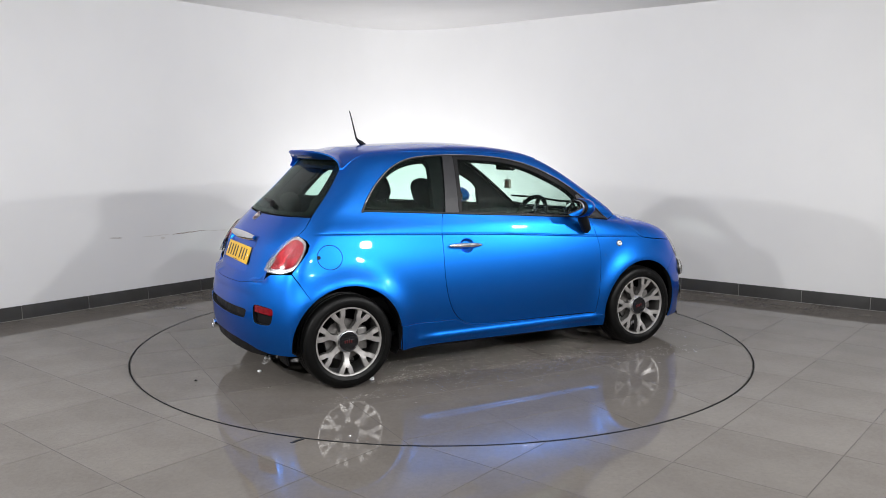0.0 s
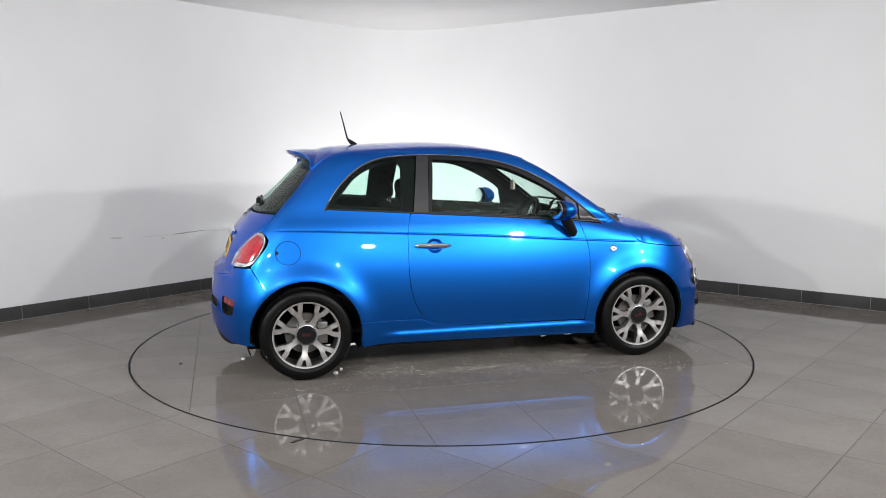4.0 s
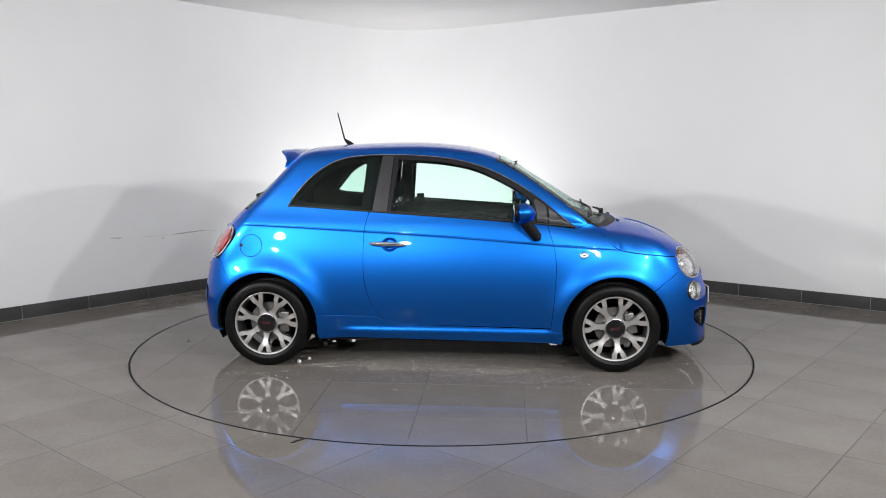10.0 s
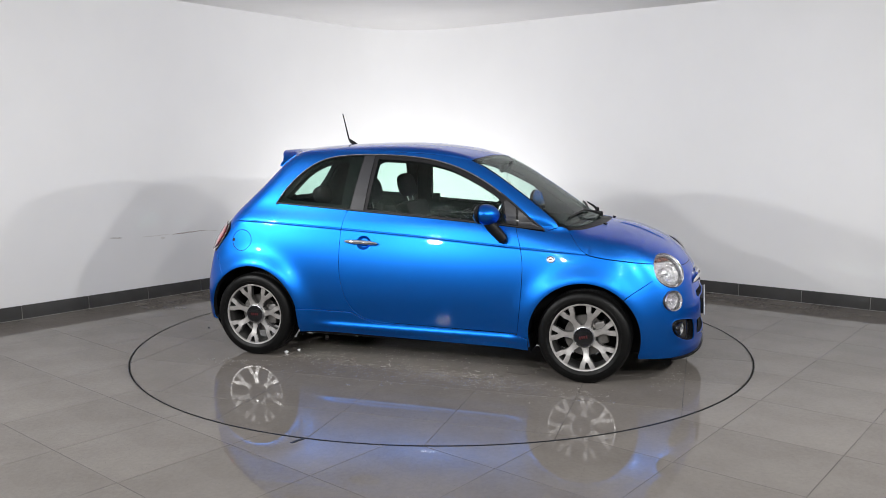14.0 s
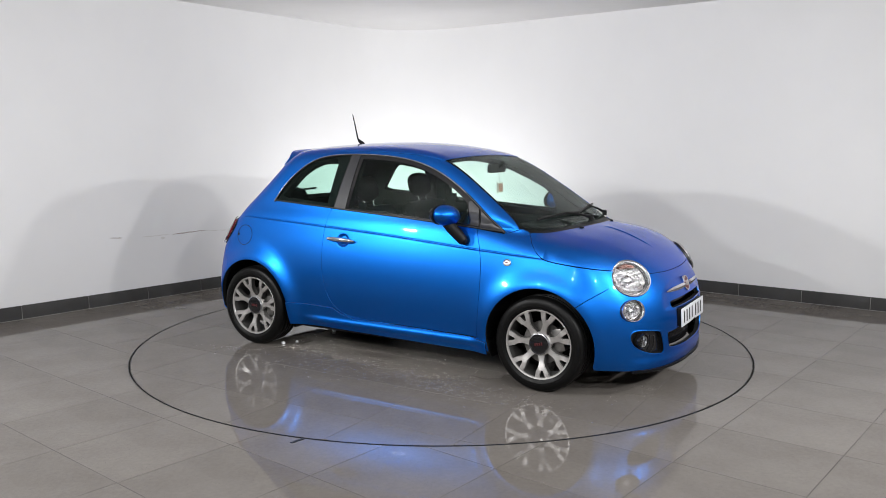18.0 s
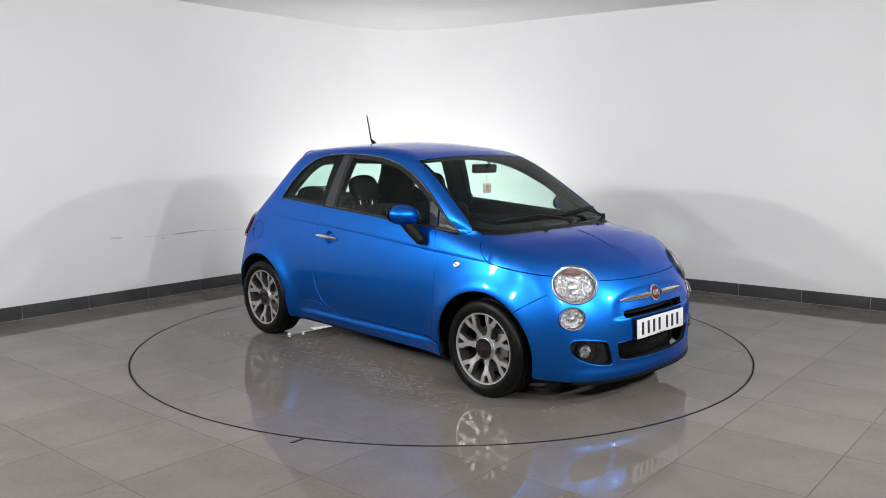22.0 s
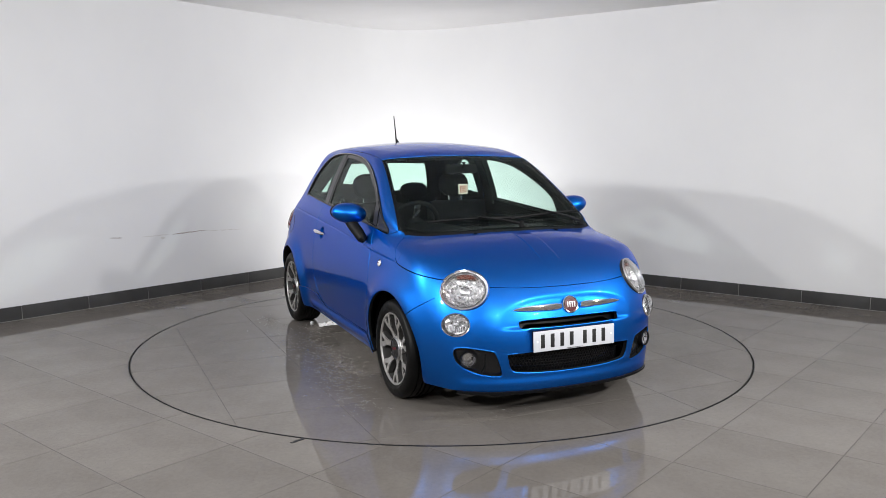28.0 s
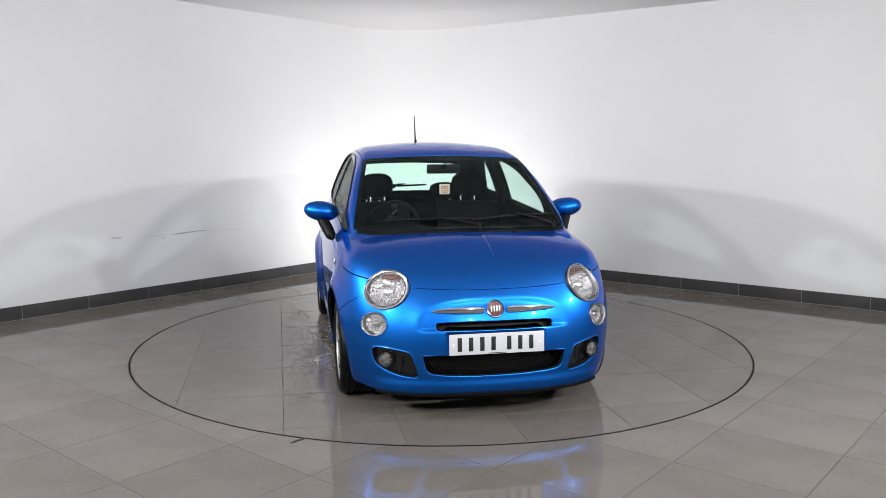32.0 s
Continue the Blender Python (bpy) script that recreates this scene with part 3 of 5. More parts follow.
def lamp_plane(at, way, rx, ry):
    w = np.array(way) / np.linalg.norm(way)
    h = np.cross((0, 0, 1), w)
    h = h / np.linalg.norm(h)
    return np.array(at), w, h / rx, np.cross(w, h) / ry


LAMP_HOLES = [lamp_plane(LAMP_AT, LAMP_WAY, 0.127, 0.109), lamp_plane(SMALL_AT, SMALL_WAY, 0.074, 0.060)]


def in_lamp(q):
    """True where a lamp's opening takes the panel away."""
    d = q * (1, 0, 1) + np.abs(q) * (0, 1, 0)
    out = np.zeros(len(q), bool)
    for at, w, h, v in LAMP_HOLES:
        e = d - at
        out |= (np.hypot(e @ h, e @ v) < 1.02) & (np.abs(e @ w) < 0.12)
    return out


def lamp_rings(s, flat):
    """Rows of points round the lamp openings of side s, in a panel's flat view."""
    rows = []
    for at, w, h, v in LAMP_HOLES:
        for k in (0.97, 1.0, 1.03):
            a = np.linspace(0, 2 * math.pi, 60, endpoint=False)
            ring = at + (h / (h @ h)) * k * np.cos(a)[:, None] + (v / (v @ v)) * k * np.sin(a)[:, None]
            q = cast(ring + w * 0.15, -w, 0.32)
            rows.append([flat(x, s * y, z) for x, y, z in q])
    return rows


def rounded(loop):
    """The loop with its corners cut round."""
    for _ in range(2):
        loop = [((a[0] * (1 - f) + b[0] * f), (a[1] * (1 - f) + b[1] * f)) for a, b in zip(loop, loop[1:] + loop[:1]) for f in (0.25, 0.75)]
    return loop


def sheet(name, outline, project, mats, parent, holes=(), grid=0.03, scale=(1, 1), thick=0.02, lift=0.0, label="", edge=0.02, lines=()):
    """A panel of the body: its outline, drawn in a flat view, is laid on the body's surface and given a thickness."""
    sc = np.array(scale, float)
    loops = [dense(np.array(l) * sc, edge) for l in (outline, *holes)]
    allp = np.concatenate(loops)
    lo, hi = loops[0].min(0), loops[0].max(0)
    gx, gz = np.meshgrid(np.arange(lo[0] + grid / 2, hi[0], grid), np.arange(lo[1] + grid / 2, hi[1], grid))
    inner = np.stack([gx.ravel(), gz.ravel()], 1)
    inner = inner[inside_of(inner, loops)]
    if len(inner):
        near = np.full(len(inner), 9.0)
        for k in range(0, len(allp), 200):
            near = np.minimum(near, np.min(np.linalg.norm(inner[:, None] - allp[None, k:k + 200], axis=2), axis=1))
        inner = inner[near > grid * 0.45]
    rows = []
    for line in lines:
        row = np.array(line, float) * sc
        row = row[inside_of(row, loops)]
        if len(row):
            near = np.min(np.linalg.norm(row[:, None] - allp[None], axis=2), axis=1)
            rows.append(row[near > 0.0025])
    if rows:
        rows = np.concatenate(rows)
        away = np.full(len(inner), 9.0)
        for k in range(0, len(rows), 200):
            away = np.minimum(away, np.min(np.linalg.norm(inner[:, None] - rows[None, k:k + 200], axis=2), axis=1))
        inner = np.concatenate([inner[away > 0.006], rows])
    edges, at = [], 0
    for l in loops:
        edges += [(at + i, at + (i + 1) % len(l)) for i in range(len(l))]
        at += len(l)
    flat = np.concatenate([allp, inner])
    vs, es, fs, *_ = delaunay_2d_cdt([Vector(q) for q in flat], edges, [], 0, 1e-6)
    flat = np.array([tuple(v) for v in vs])
    tri = np.array([f for f in fs if len(f) == 3])
    tri = tri[inside_of(flat[tri].mean(1), loops)]
    used = np.unique(tri)
    remap = np.full(len(flat), -1)
    remap[used] = np.arange(len(used))
    flat, tri = flat[used], remap[tri]
    q = project(flat / sc)
    if name in ("bonnet", "front_wing", "front_bumper"):
        tri = tri[~in_lamp(q[tri].mean(1))]
        used = np.unique(tri)
        remap = np.full(len(q), -1)
        remap[used] = np.arange(len(used))
        q, tri = q[used], remap[tri]
    nrm = normal_at(q)
    a, b, c = q[tri[:, 0]], q[tri[:, 1]], q[tri[:, 2]]
    if np.sum(np.cross(b - a, c - a) * nrm[tri[:, 0]]) < 0:
        tri = tri[:, ::-1]
    out = q + nrm * lift
    inn = out - nrm * thick
    seen = {}
    for t in tri:
        for i in range(3):
            seen[(t[i], t[(i + 1) % 3])] = True
    rim = [e for e in seen if (e[1], e[0]) not in seen]
    n = len(q)
    verts, faces, mat_of, normals = [*out, *inn], [*map(tuple, tri), *(tuple(n + i for i in t[::-1]) for t in tri)], [0] * len(tri) + [1] * len(tri), [*nrm, *(-nrm)]
    # painted edges are eased over, so that the shut lines catch the light
    ease = 0.0022 if isinstance(mats, tuple) and mats[0] is PAINT else 0.0
    if ease:
        away = np.zeros((n, 3))
        for a, b in rim:
            side = np.cross(out[b] - out[a], nrm[a])
            side = side / max(np.linalg.norm(side), 1e-9)
            away[a] += side
            away[b] += side
        away = away / np.maximum(np.linalg.norm(away, axis=1), 1e-9)[:, None]
        ring = {}
        for a in {i for e in rim for i in e}:
            ring[a] = len(verts)
            t = away[a]
            for along, down, turn in ((0.24, 0.08, 0.4), (0.42, 0.36, 1.2), (0.48, 1.3, 4.0)):
                verts.append(out[a] + (t * along - nrm[a] * down) * ease)
                way = nrm[a] + t * turn
                normals.append(way / np.linalg.norm(way))
        for a, b in rim:
            p, q2 = ring[a], ring[b]
            faces += [(b, a, p, q2), (q2, p, p + 1, q2 + 1), (q2 + 1, p + 1, p + 2, q2 + 2)]
            mat_of += [0, 0, 0]
    # edges take the second colour; on body panels its dark paints shade into shut lines
    for a, b in rim:
        k = len(verts)
        top_a, top_b = (verts[ring[a] + 2], verts[ring[b] + 2]) if ease else (out[a], out[b])
        verts += [top_a, top_b, inn[b], inn[a]]
        normals += [np.zeros(3)] * 4
        faces.append((k + 1, k, k + 3, k + 2))
        mat_of.append(1)
    me = bpy.data.meshes.new(name)
    me.from_pydata([tuple(v) for v in verts], [], faces)
    for m in (mats if isinstance(mats, tuple) else (mats, mats)):
        me.materials.append(m)
    me.polygons.foreach_set("material_index", mat_of)
    me.shade_smooth()
    me.normals_split_custom_set_from_vertices([tuple(v) for v in normals])
    ob = new(name, me)
    ob.parent = parent
    ob.location = (*OFF, 0)
    if label:
        ob["label"] = label
    return ob

# ---- the car ----
car = tagged(empty("car"), "small blue metallic three-door hatchback, wet, on the turntable", "car")
# blue face; back and edges dark, the edges to shade the shut lines
BODY = (PAINT, TRIM)
RIM_OFF = 0.735


def bits(name, bm, mat, parent=None, label="", smooth=True):
    """A part built in the car's own measures."""
    ob = part(name, bm, mat, parent or car, label, smooth)
    if parent is None or parent is car:
        ob.location = (*OFF, 0)
    return ob


def arch(xc, r, a0, a1, n=26):
    return ring_of(xc, 0.29, r, r, a0, a1, n)


def side_lines():
    """The side's shut lines, as (x, z)."""
    rear = smooth_line([(0.693, 1.044), (0.668, 0.945), (0.660, 0.80), (0.664, 0.62), (0.690, 0.49), (0.724, 0.412), (0.79, 0.342), (0.90, 0.306), (1.05, 0.297)], 30)
    front = smooth_line([(1.880, 0.287), (1.893, 0.40), (1.907, 0.585), (1.908, 0.733), (1.895, 0.815), (1.876, 0.88), (1.852, 0.955)], 16)
    return rear, front


DOOR_REAR, DOOR_FRONT = side_lines()
BELT = spline((-0.2, 0.15, 0.68, 0.82, 1.79, 2.05), (1.085, 1.068, 1.036, 1.027, 0.963, 0.940))
# daylight opening over both windows, from the rear lower corner over the top to the front lower corner
DLO_TOP = smooth_line([(0.140, 1.062), (0.17, 1.115), (0.225, 1.19), (0.30, 1.267), (0.39, 1.332), (0.50, 1.376), (0.62, 1.394), (0.80, 1.401), (1.04, 1.394), (1.20, 1.378), (1.38, 1.340), (1.56, 1.270), (1.68, 1.204), (1.80, 1.122), (1.93, 1.02), (2.035, 0.936)], 70)
HOODLINE = smooth_line([(2.135, 0.968), (2.16, 0.952), (2.20, 0.914), (2.25, 0.856), (2.30, 0.811), (2.36, 0.793), (2.50, 0.775), (2.68, 0.753), (2.77, 0.742)], 28)
# roof seam and screen edge
SEAM = spline((-0.1, 0.3, 0.9, 1.3, 1.6), (0.465, 0.500, 0.538, 0.550, 0.552))


def pillar_line():
    """The windscreen's outer edge on the right, from the roof's corner down to the cowl, in 3D."""
    s = np.linspace(0, 1, 24)
    y = 0.552 + (0.680 - 0.552) * s ** 1.05
    up = 0.785 - 0.735 * s
    return from_screen(np.stack([-y, up], 1)), np.stack([y, up], 1)


PILLAR_3D, PILLAR_2D = pillar_line()


# the tailgate's edge as (angle, z), from the lamp's top to the spoiler
HATCH = [(-0.80, 0.935), (-0.845, 0.98), (-0.865, 1.035), (-0.93, 1.15), (-1.0, 1.27), (-1.055, 1.365)]
HATCH_3D = from_behind(np.array(smooth_line(HATCH, 20)))


# extra rows of points along the waist crease and round the handle's dish
FOLD = [[(x, float(CREASE(x)) + dz) for x in np.arange(-0.25, 2.5, 0.014)] for dz in (-0.016, -0.010, -0.007, -0.0045, -0.002, 0.0, 0.002, 0.0045, 0.007, 0.010, 0.016)]
DISH = [ring_of(0.832, 0.824, 0.030 * k, 0.026 * k, n=24) for k in (0.5, 1.0, 1.3, 1.6, 1.9)]


def build_side(s):
    lay = from_side(s)
    # rear quarter, roof rail and screen pillar in one pressing
    seam_x = np.linspace(1.51, 0.14, 44)
    seam = from_above(np.stack([seam_x, -SEAM(seam_x)], 1))
    top = [(q[0], q[2]) for q in PILLAR_3D[::-1]] + [(q[0], q[2]) for q in seam]
    hatch = [(q[0] + 0.004, q[2]) for q in HATCH_3D[::-1]]
    lamp = smooth_line([hatch[-1], (-0.213, 0.90), (-0.262, 0.80), (-0.325, 0.722)], 8)
    low = [(-0.325, 0.722), (-0.235, 0.566)]
    arc = arch(0.0, 0.348, 131, -8, 34)
    outline = list(hatch) + lamp[1:] + low[1:] + arc + [(0.351, 0.20), (0.60, 0.215), (1.96, 0.205), (1.962, 0.24)]
    # inner edge: up round the door and over the windows
    outline += [(1.955, 0.275), (1.885, 0.278)] + [(x, z - 0.006) for x, z in reversed(DOOR_REAR)][0:1]
    outline += [(x - 0.005, z - 0.003) for x, z in reversed(DOOR_REAR)][1:]
    outline += [(0.686, BELT(0.686) - 0.001), (0.15, BELT(0.15) - 0.002)]
    outline += [(x, z) for x, z in DLO_TOP]
    outline += [(2.07, 0.946), (2.125, 0.962)]
    outline += top
    sheet("side_panel", outline, lay, BODY, car, grid=0.028, thick=0.03, lines=FOLD)
    # door skin
    line = list(DOOR_REAR[1:]) + list(DOOR_FRONT)
    line += [(x, BELT(x) - 0.004) for x in np.linspace(1.848, 0.695, 12)]
    door = sheet("door", line, lay, BODY, car, grid=0.028, thick=0.045, lines=FOLD + DISH)
    # front wing
    wing = arch(2.3, 0.345, 176, 47, 32)
    wing = [(1.966, 0.205), (1.957, 0.27)] + wing + [(2.585, 0.580), (2.70, 0.655), (2.76, 0.695), (2.76, 0.738)]
    wing += [(x, z - 0.0055) for x, z in reversed(HOODLINE) if x < 2.75]
    wing += [(2.12, 0.955), (2.065, 0.939), (2.03, 0.932), (1.98, 0.938), (1.858, 0.953)]
    wing += [(x + 0.005, z) for x, z in reversed(DOOR_FRONT[:-1])] + [(1.885, 0.282)]
    sheet("front_wing", wing, lay, BODY, car, grid=0.026, thick=0.02, lines=FOLD + lamp_rings(s, lambda x, y, z: (x, z)))
    return door


LIP = [(0.0, 0.700), (-0.25, 0.703), (-0.45, 0.711), (-0.54, 0.716)]      # the bonnet's front edge, (angle, z)


def build_top():
    # roof
    xs = np.linspace(1.51, 0.14, 34)
    half = [(x, -SEAM(x) + 0.004) for x in xs]
    front = [(1.535, 0.0), (1.534, -0.2), (1.53, -0.40), (1.522, -0.52)]
    line = smooth_line(front, 14)[1:] + half + [(0.12, -0.30), (0.10, 0.0)]
    outline = [(1.535, 0.0)] + line + [(x, -y) for x, y in reversed(line[:-1])]
    sheet("roof", outline, from_above, BODY, car, grid=0.035, thick=0.035)
    # bonnet
    edge = [(q[0], q[1] + 0.0005) for q in from_side(-1)(np.array(HOODLINE))]
    nose = [(q[0] - 0.0035, q[1]) for q in from_front(np.array(smooth_line(LIP[::-1], 24)))]
    back = smooth_line([(2.365, 0.0), (2.35, -0.25), (2.285, -0.48), (2.20, -0.635), (2.150, -0.692)], 18)
    half = back + [e for e in edge if 2.155 < e[0] < 2.735] + nose
    outline = half + [(x, -y) for x, y in reversed(half[1:-1])]
    ridge = [[(x, s * (0.050 + 0.003 * k)) for x in np.arange(2.38, 2.80, 0.018)] for s in (-1, 1) for k in range(6)]
    sheet("bonnet", outline, from_above, BODY, car, grid=0.03, thick=0.02, lines=ridge + [r for s in (-1, 1) for r in lamp_rings(s, lambda x, y, z: (x, y))])
    # windscreen
    half = [(0.0, 0.80), (-0.3, 0.797)] + [(-y, u) for y, u in PILLAR_2D] + [(-0.55, -0.02), (-0.30, -0.07), (0.0, -0.085)]
    outline = half + [(-y, u) for y, u in reversed(half[1:-1])]
    inner = [(y * 0.96, 0.37 + (u - 0.37) * 0.94) for y, u in outline]
    sheet("screen_border", outline, from_screen, (FRIT, TRIM), car, holes=[inner], grid=0.04, thick=0.01, lift=-0.007)
    sheet("windscreen", outline, from_screen, GLASS, car, grid=0.04, thick=0.005, lift=-0.0015, label="clear windscreen with black border").visible_shadow = False
    # cowl under the wipers
    half = [(0.0, -0.088), (-0.30, -0.073), (-0.55, -0.023), (-0.684, 0.05), (-0.70, 0.03), (-0.64, -0.03), (-0.48, -0.11), (-0.25, -0.165), (0.0, -0.18)]
    outline = half + [(-y, u) for y, u in reversed(half[1:-1])]
    sheet("cowl", outline, from_screen, BLACK, car, grid=0.03, thick=0.02, lift=-0.006)


def side_angle(x, z, x0, way):
    q = from_side(-1)(np.array([(x, z)]))[0]
    return math.atan2(q[1], (q[0] - x0) * way)


def build_ends():
    at = lambda x, z: (side_angle(x, z, 2.0, 1), z)
    # front bumper, nose included
    half = smooth_line(LIP, 12) + [(-0.60, 0.715), (-0.66, 0.70), (-0.74, 0.675), (-0.79, 0.672)]
    half += [at(2.70, 0.651), at(2.588, 0.576)]
    half += [at(x, z) for x, z in arch(2.3, 0.345, 46, -18, 16)]
    half += [at(2.632, 0.168), (-0.70, 0.165), (-0.4, 0.165), (0.0, 0.166)]
    outline = half + [(-a, z) for a, z in reversed(half[1:-1])]
    slot = [(-0.315, 0.548), (0.315, 0.548), (0.33, 0.53), (0.325, 0.505), (0.30, 0.495), (-0.30, 0.495), (-0.325, 0.505), (-0.33, 0.53)]
    mouth = [(-0.385, 0.375), (0.385, 0.375), (0.392, 0.36), (0.375, 0.285), (0.345, 0.262), (0.15, 0.252), (-0.15, 0.252), (-0.345, 0.262), (-0.375, 0.285), (-0.392, 0.36)]
    fog = [(-0.60, 0.408), (-0.47, 0.390), (-0.445, 0.378), (-0.410, 0.270), (-0.415, 0.248), (-0.44, 0.243), (-0.53, 0.255), (-0.62, 0.29), (-0.665, 0.33), (-0.675, 0.38), (-0.655, 0.404)]
    slot, mouth, fog = rounded(slot), rounded(mouth), rounded(fog)
    hollow = [[(a, z) for a in np.arange(-0.47, 0.47, 0.016)] for z in (0.488, 0.494, 0.500, 0.506, 0.512, 0.518)]
    hollow += [[(a, z) for a in np.arange(-0.62, 0.62, 0.018)] for z in (0.190, 0.202, 0.214, 0.226, 0.238, 0.250)]
    for level in (0.38, 0.52, 0.66, 0.80, 0.92, 1.02):
        arc = [(math.cos(u), math.sin(u)) for u in np.linspace(0.02, math.pi - 0.02, 90)]
        arc = [(0.44 * math.copysign((abs(c) ** 1.2 * level) ** (1 / 3), c), 0.49 + 0.18 * ((1 - abs(c) ** 1.2) * level) ** (1 / 3)) for c, d in arc]
        hollow.append([(math.atan2(y, float(NOSE(z)) - 0.135 * (abs(y) / 0.627) ** 2.4 - 2.0), z) for y, z in arc])
    sheet("front_bumper", outline, from_front, BODY, car, holes=[slot, mouth, fog, [(-a, z) for a, z in fog]], grid=0.026, scale=(0.95, 1), thick=0.03,
          lines=hollow + [r for s in (-1, 1) for r in lamp_rings(s, lambda x, y, z: (math.atan2(y, x - 2.0), z))])
    flat = lambda name, line, mat, lift, label="", thick=0.01: sheet(name, line, from_front, mat, car, grid=0.04, scale=(0.95, 1), thick=thick, lift=lift, label=label)
    flat("slot_back", [(a * 1.03, z + (0.008 if z > 0.52 else -0.008)) for a, z in slot], BLACK, -0.06)
    flat("mouth_back", [(a * 1.03, z + (0.008 if z > 0.32 else -0.008)) for a, z in mouth], BLACK, -0.09)
    for s in (1, -1):
        flat("fog_recess", [(s * a, z) for a, z in fog], GLOSS, -0.028)
    lip = [(0.0, 0.166), (-0.45, 0.165), (-0.64, 0.168), (-0.65, 0.154), (-0.45, 0.150), (0.0, 0.150)]
    flat("splitter", lip + [(-a, z) for a, z in reversed(lip[1:-1])], BLACK, 0.010, "thin black front splitter", 0.06)
    # rear bumper
    at = lambda x, z: (side_angle(x, z, 0.35, -1), z)
    half = [(0.0, 0.625), (-0.35, 0.632), (-0.57, 0.66), (-0.66, 0.705), at(-0.328, 0.715), at(-0.232, 0.558)]
    half += [at(x, z) for x, z in arch(0.0, 0.348, 132, 187, 16)]
    half += [at(-0.315, 0.232), (-0.66, 0.234), (-0.56, 0.246), (-0.45, 0.270), (-0.30, 0.285), (0.0, 0.29)]
    outline = half + [(-a, z) for a, z in reversed(half[1:-1])]
    grille = [(-0.44, 0.485), (0.44, 0.485), (0.46, 0.475), (0.445, 0.43), (0.42, 0.42), (-0.42, 0.42), (-0.445, 0.43), (-0.46, 0.475)]
    nook = [(-0.525, 0.51), (-0.53, 0.43), (-0.55, 0.405), (-0.66, 0.405), (-0.695, 0.42), (-0.71, 0.50), (-0.69, 0.515), (-0.55, 0.525)]
    grille, nook = rounded(grille), rounded(nook)
    sheet("rear_bumper", outline, from_behind, BODY, car, holes=[grille, nook, [(-a, z) for a, z in nook]], grid=0.028, scale=(0.85, 1), thick=0.03)
    flat = lambda name, line, mat, lift, label="": sheet(name, line, from_behind, mat, car, grid=0.04, scale=(0.85, 1), thick=0.008, lift=lift, label=label)
    low = [(0.0, 0.296), (-0.31, 0.291), (-0.46, 0.275), (-0.57, 0.252), (-0.64, 0.238), (-0.60, 0.205), (-0.45, 0.20), (0.0, 0.21)]
    flat("valance", low + [(-a, z) for a, z in reversed(low[1:-1])], BLACK, -0.012, "black lower rear valance")
    flat("bumper_grille", [(a * 1.03, z + (0.006 if z > 0.45 else -0.006)) for a, z in grille], BLACK, -0.028)
    for s in (1, -1):
        flat("lamp_recess", [(s * a, z) for a, z in nook], BLACK, -0.032)
        flat("rear_reflector", [(s * a, z) for a, z in ((-0.535, 0.513), (-0.54, 0.478), (-0.70, 0.468), (-0.703, 0.498), (-0.69, 0.509), (-0.55, 0.519))], RED, -0.008, "red plastic reflector")
        lamp = [(-0.598, 0.722), (-0.64, 0.718), *[at(x, z) for x, z in ((-0.333, 0.724), (-0.27, 0.80), (-0.222, 0.895))], (-0.81, 0.928), (-0.745, 0.897), (-0.675, 0.832), (-0.61, 0.74)]
        lamp = rounded(lamp)
        c = np.mean(lamp, axis=0)
        inset = lambda k, dx=0.0, dz=0.0: [(s * (c[0] + (a - c[0]) * k + dx), c[1] + (z - c[1]) * k + dz) for a, z in lamp]
        light = sheet("tail_light", inset(1.03), from_behind, (LAMP_RIM, BLACK), car, grid=0.03, scale=(0.85, 1), thick=0.03, lift=0.004, label="red and clear tail light with bright rim")
        for name, line, mat, lift in (("red_lens", inset(0.82, -0.018, 0.006), RED, 0.012), ("clear_lens", inset(1.01), LENS, 0.020)):
            piece = sheet(name, line, from_behind, mat, light, grid=0.025, scale=(0.85, 1), thick=0.006, lift=lift)
            piece.location = (0, 0, 0)
            piece.visible_shadow = mat is not LENS
        bulb = sheet("reverse_lens", [(s * a, z) for a, z in ((-0.615, 0.735), (-0.66, 0.733), (-0.70, 0.80), (-0.66, 0.80))], from_behind, COLLAR, light, grid=0.03, scale=(0.85, 1), thick=0.004, lift=0.0135)
        bulb.location = (0, 0, 0)
    # rear screen
    half = [(0.0, 1.036), (-0.5, 1.039), (-0.855, 1.046)] + smooth_line(HATCH[2:], 10)[1:] + [(-0.5, 1.372), (0.0, 1.375)]
    outline = half + [(-a, z) for a, z in reversed(half[1:-1])]
    c = [(a * 0.90, 1.2 + (z - 1.2) * 0.86) for a, z in outline]
    sheet("rear_screen_border", outline, from_behind, (FRIT, TRIM), car, holes=[c], grid=0.03, scale=(0.7, 1), thick=0.04, lift=-0.007)
    sheet("rear_screen", outline, from_behind, TINT, car, grid=0.05, scale=(0.7, 1), thick=0.004, lift=0.001, label="tinted rear screen")
    around = [(a * 1.10, 1.2 + (z - 1.2) * 1.14) for a, z in outline]
    sheet("hatch_lining", around, from_behind, TRIM, car, holes=[[(a * 0.93, 1.2 + (z - 1.2) * 0.90) for a, z in outline]], grid=0.04, scale=(0.7, 1), thick=0.01, lift=-0.050)
    # tailgate
    half = [(0.0, 0.629), (-0.35, 0.636), (-0.575, 0.664), (-0.60, 0.73), (-0.665, 0.83), (-0.735, 0.90)] + HATCH[:3] + [(-0.5, 1.028), (0.0, 1.025)]
    outline = half + [(-a, z) for a, z in reversed(half[1:-1])]
    sheet("tailgate", outline, from_behind, BODY, car, grid=0.03, scale=(0.85, 1), thick=0.03)
    return slot, mouth, fog, [(-a, z) for a, z in fog]


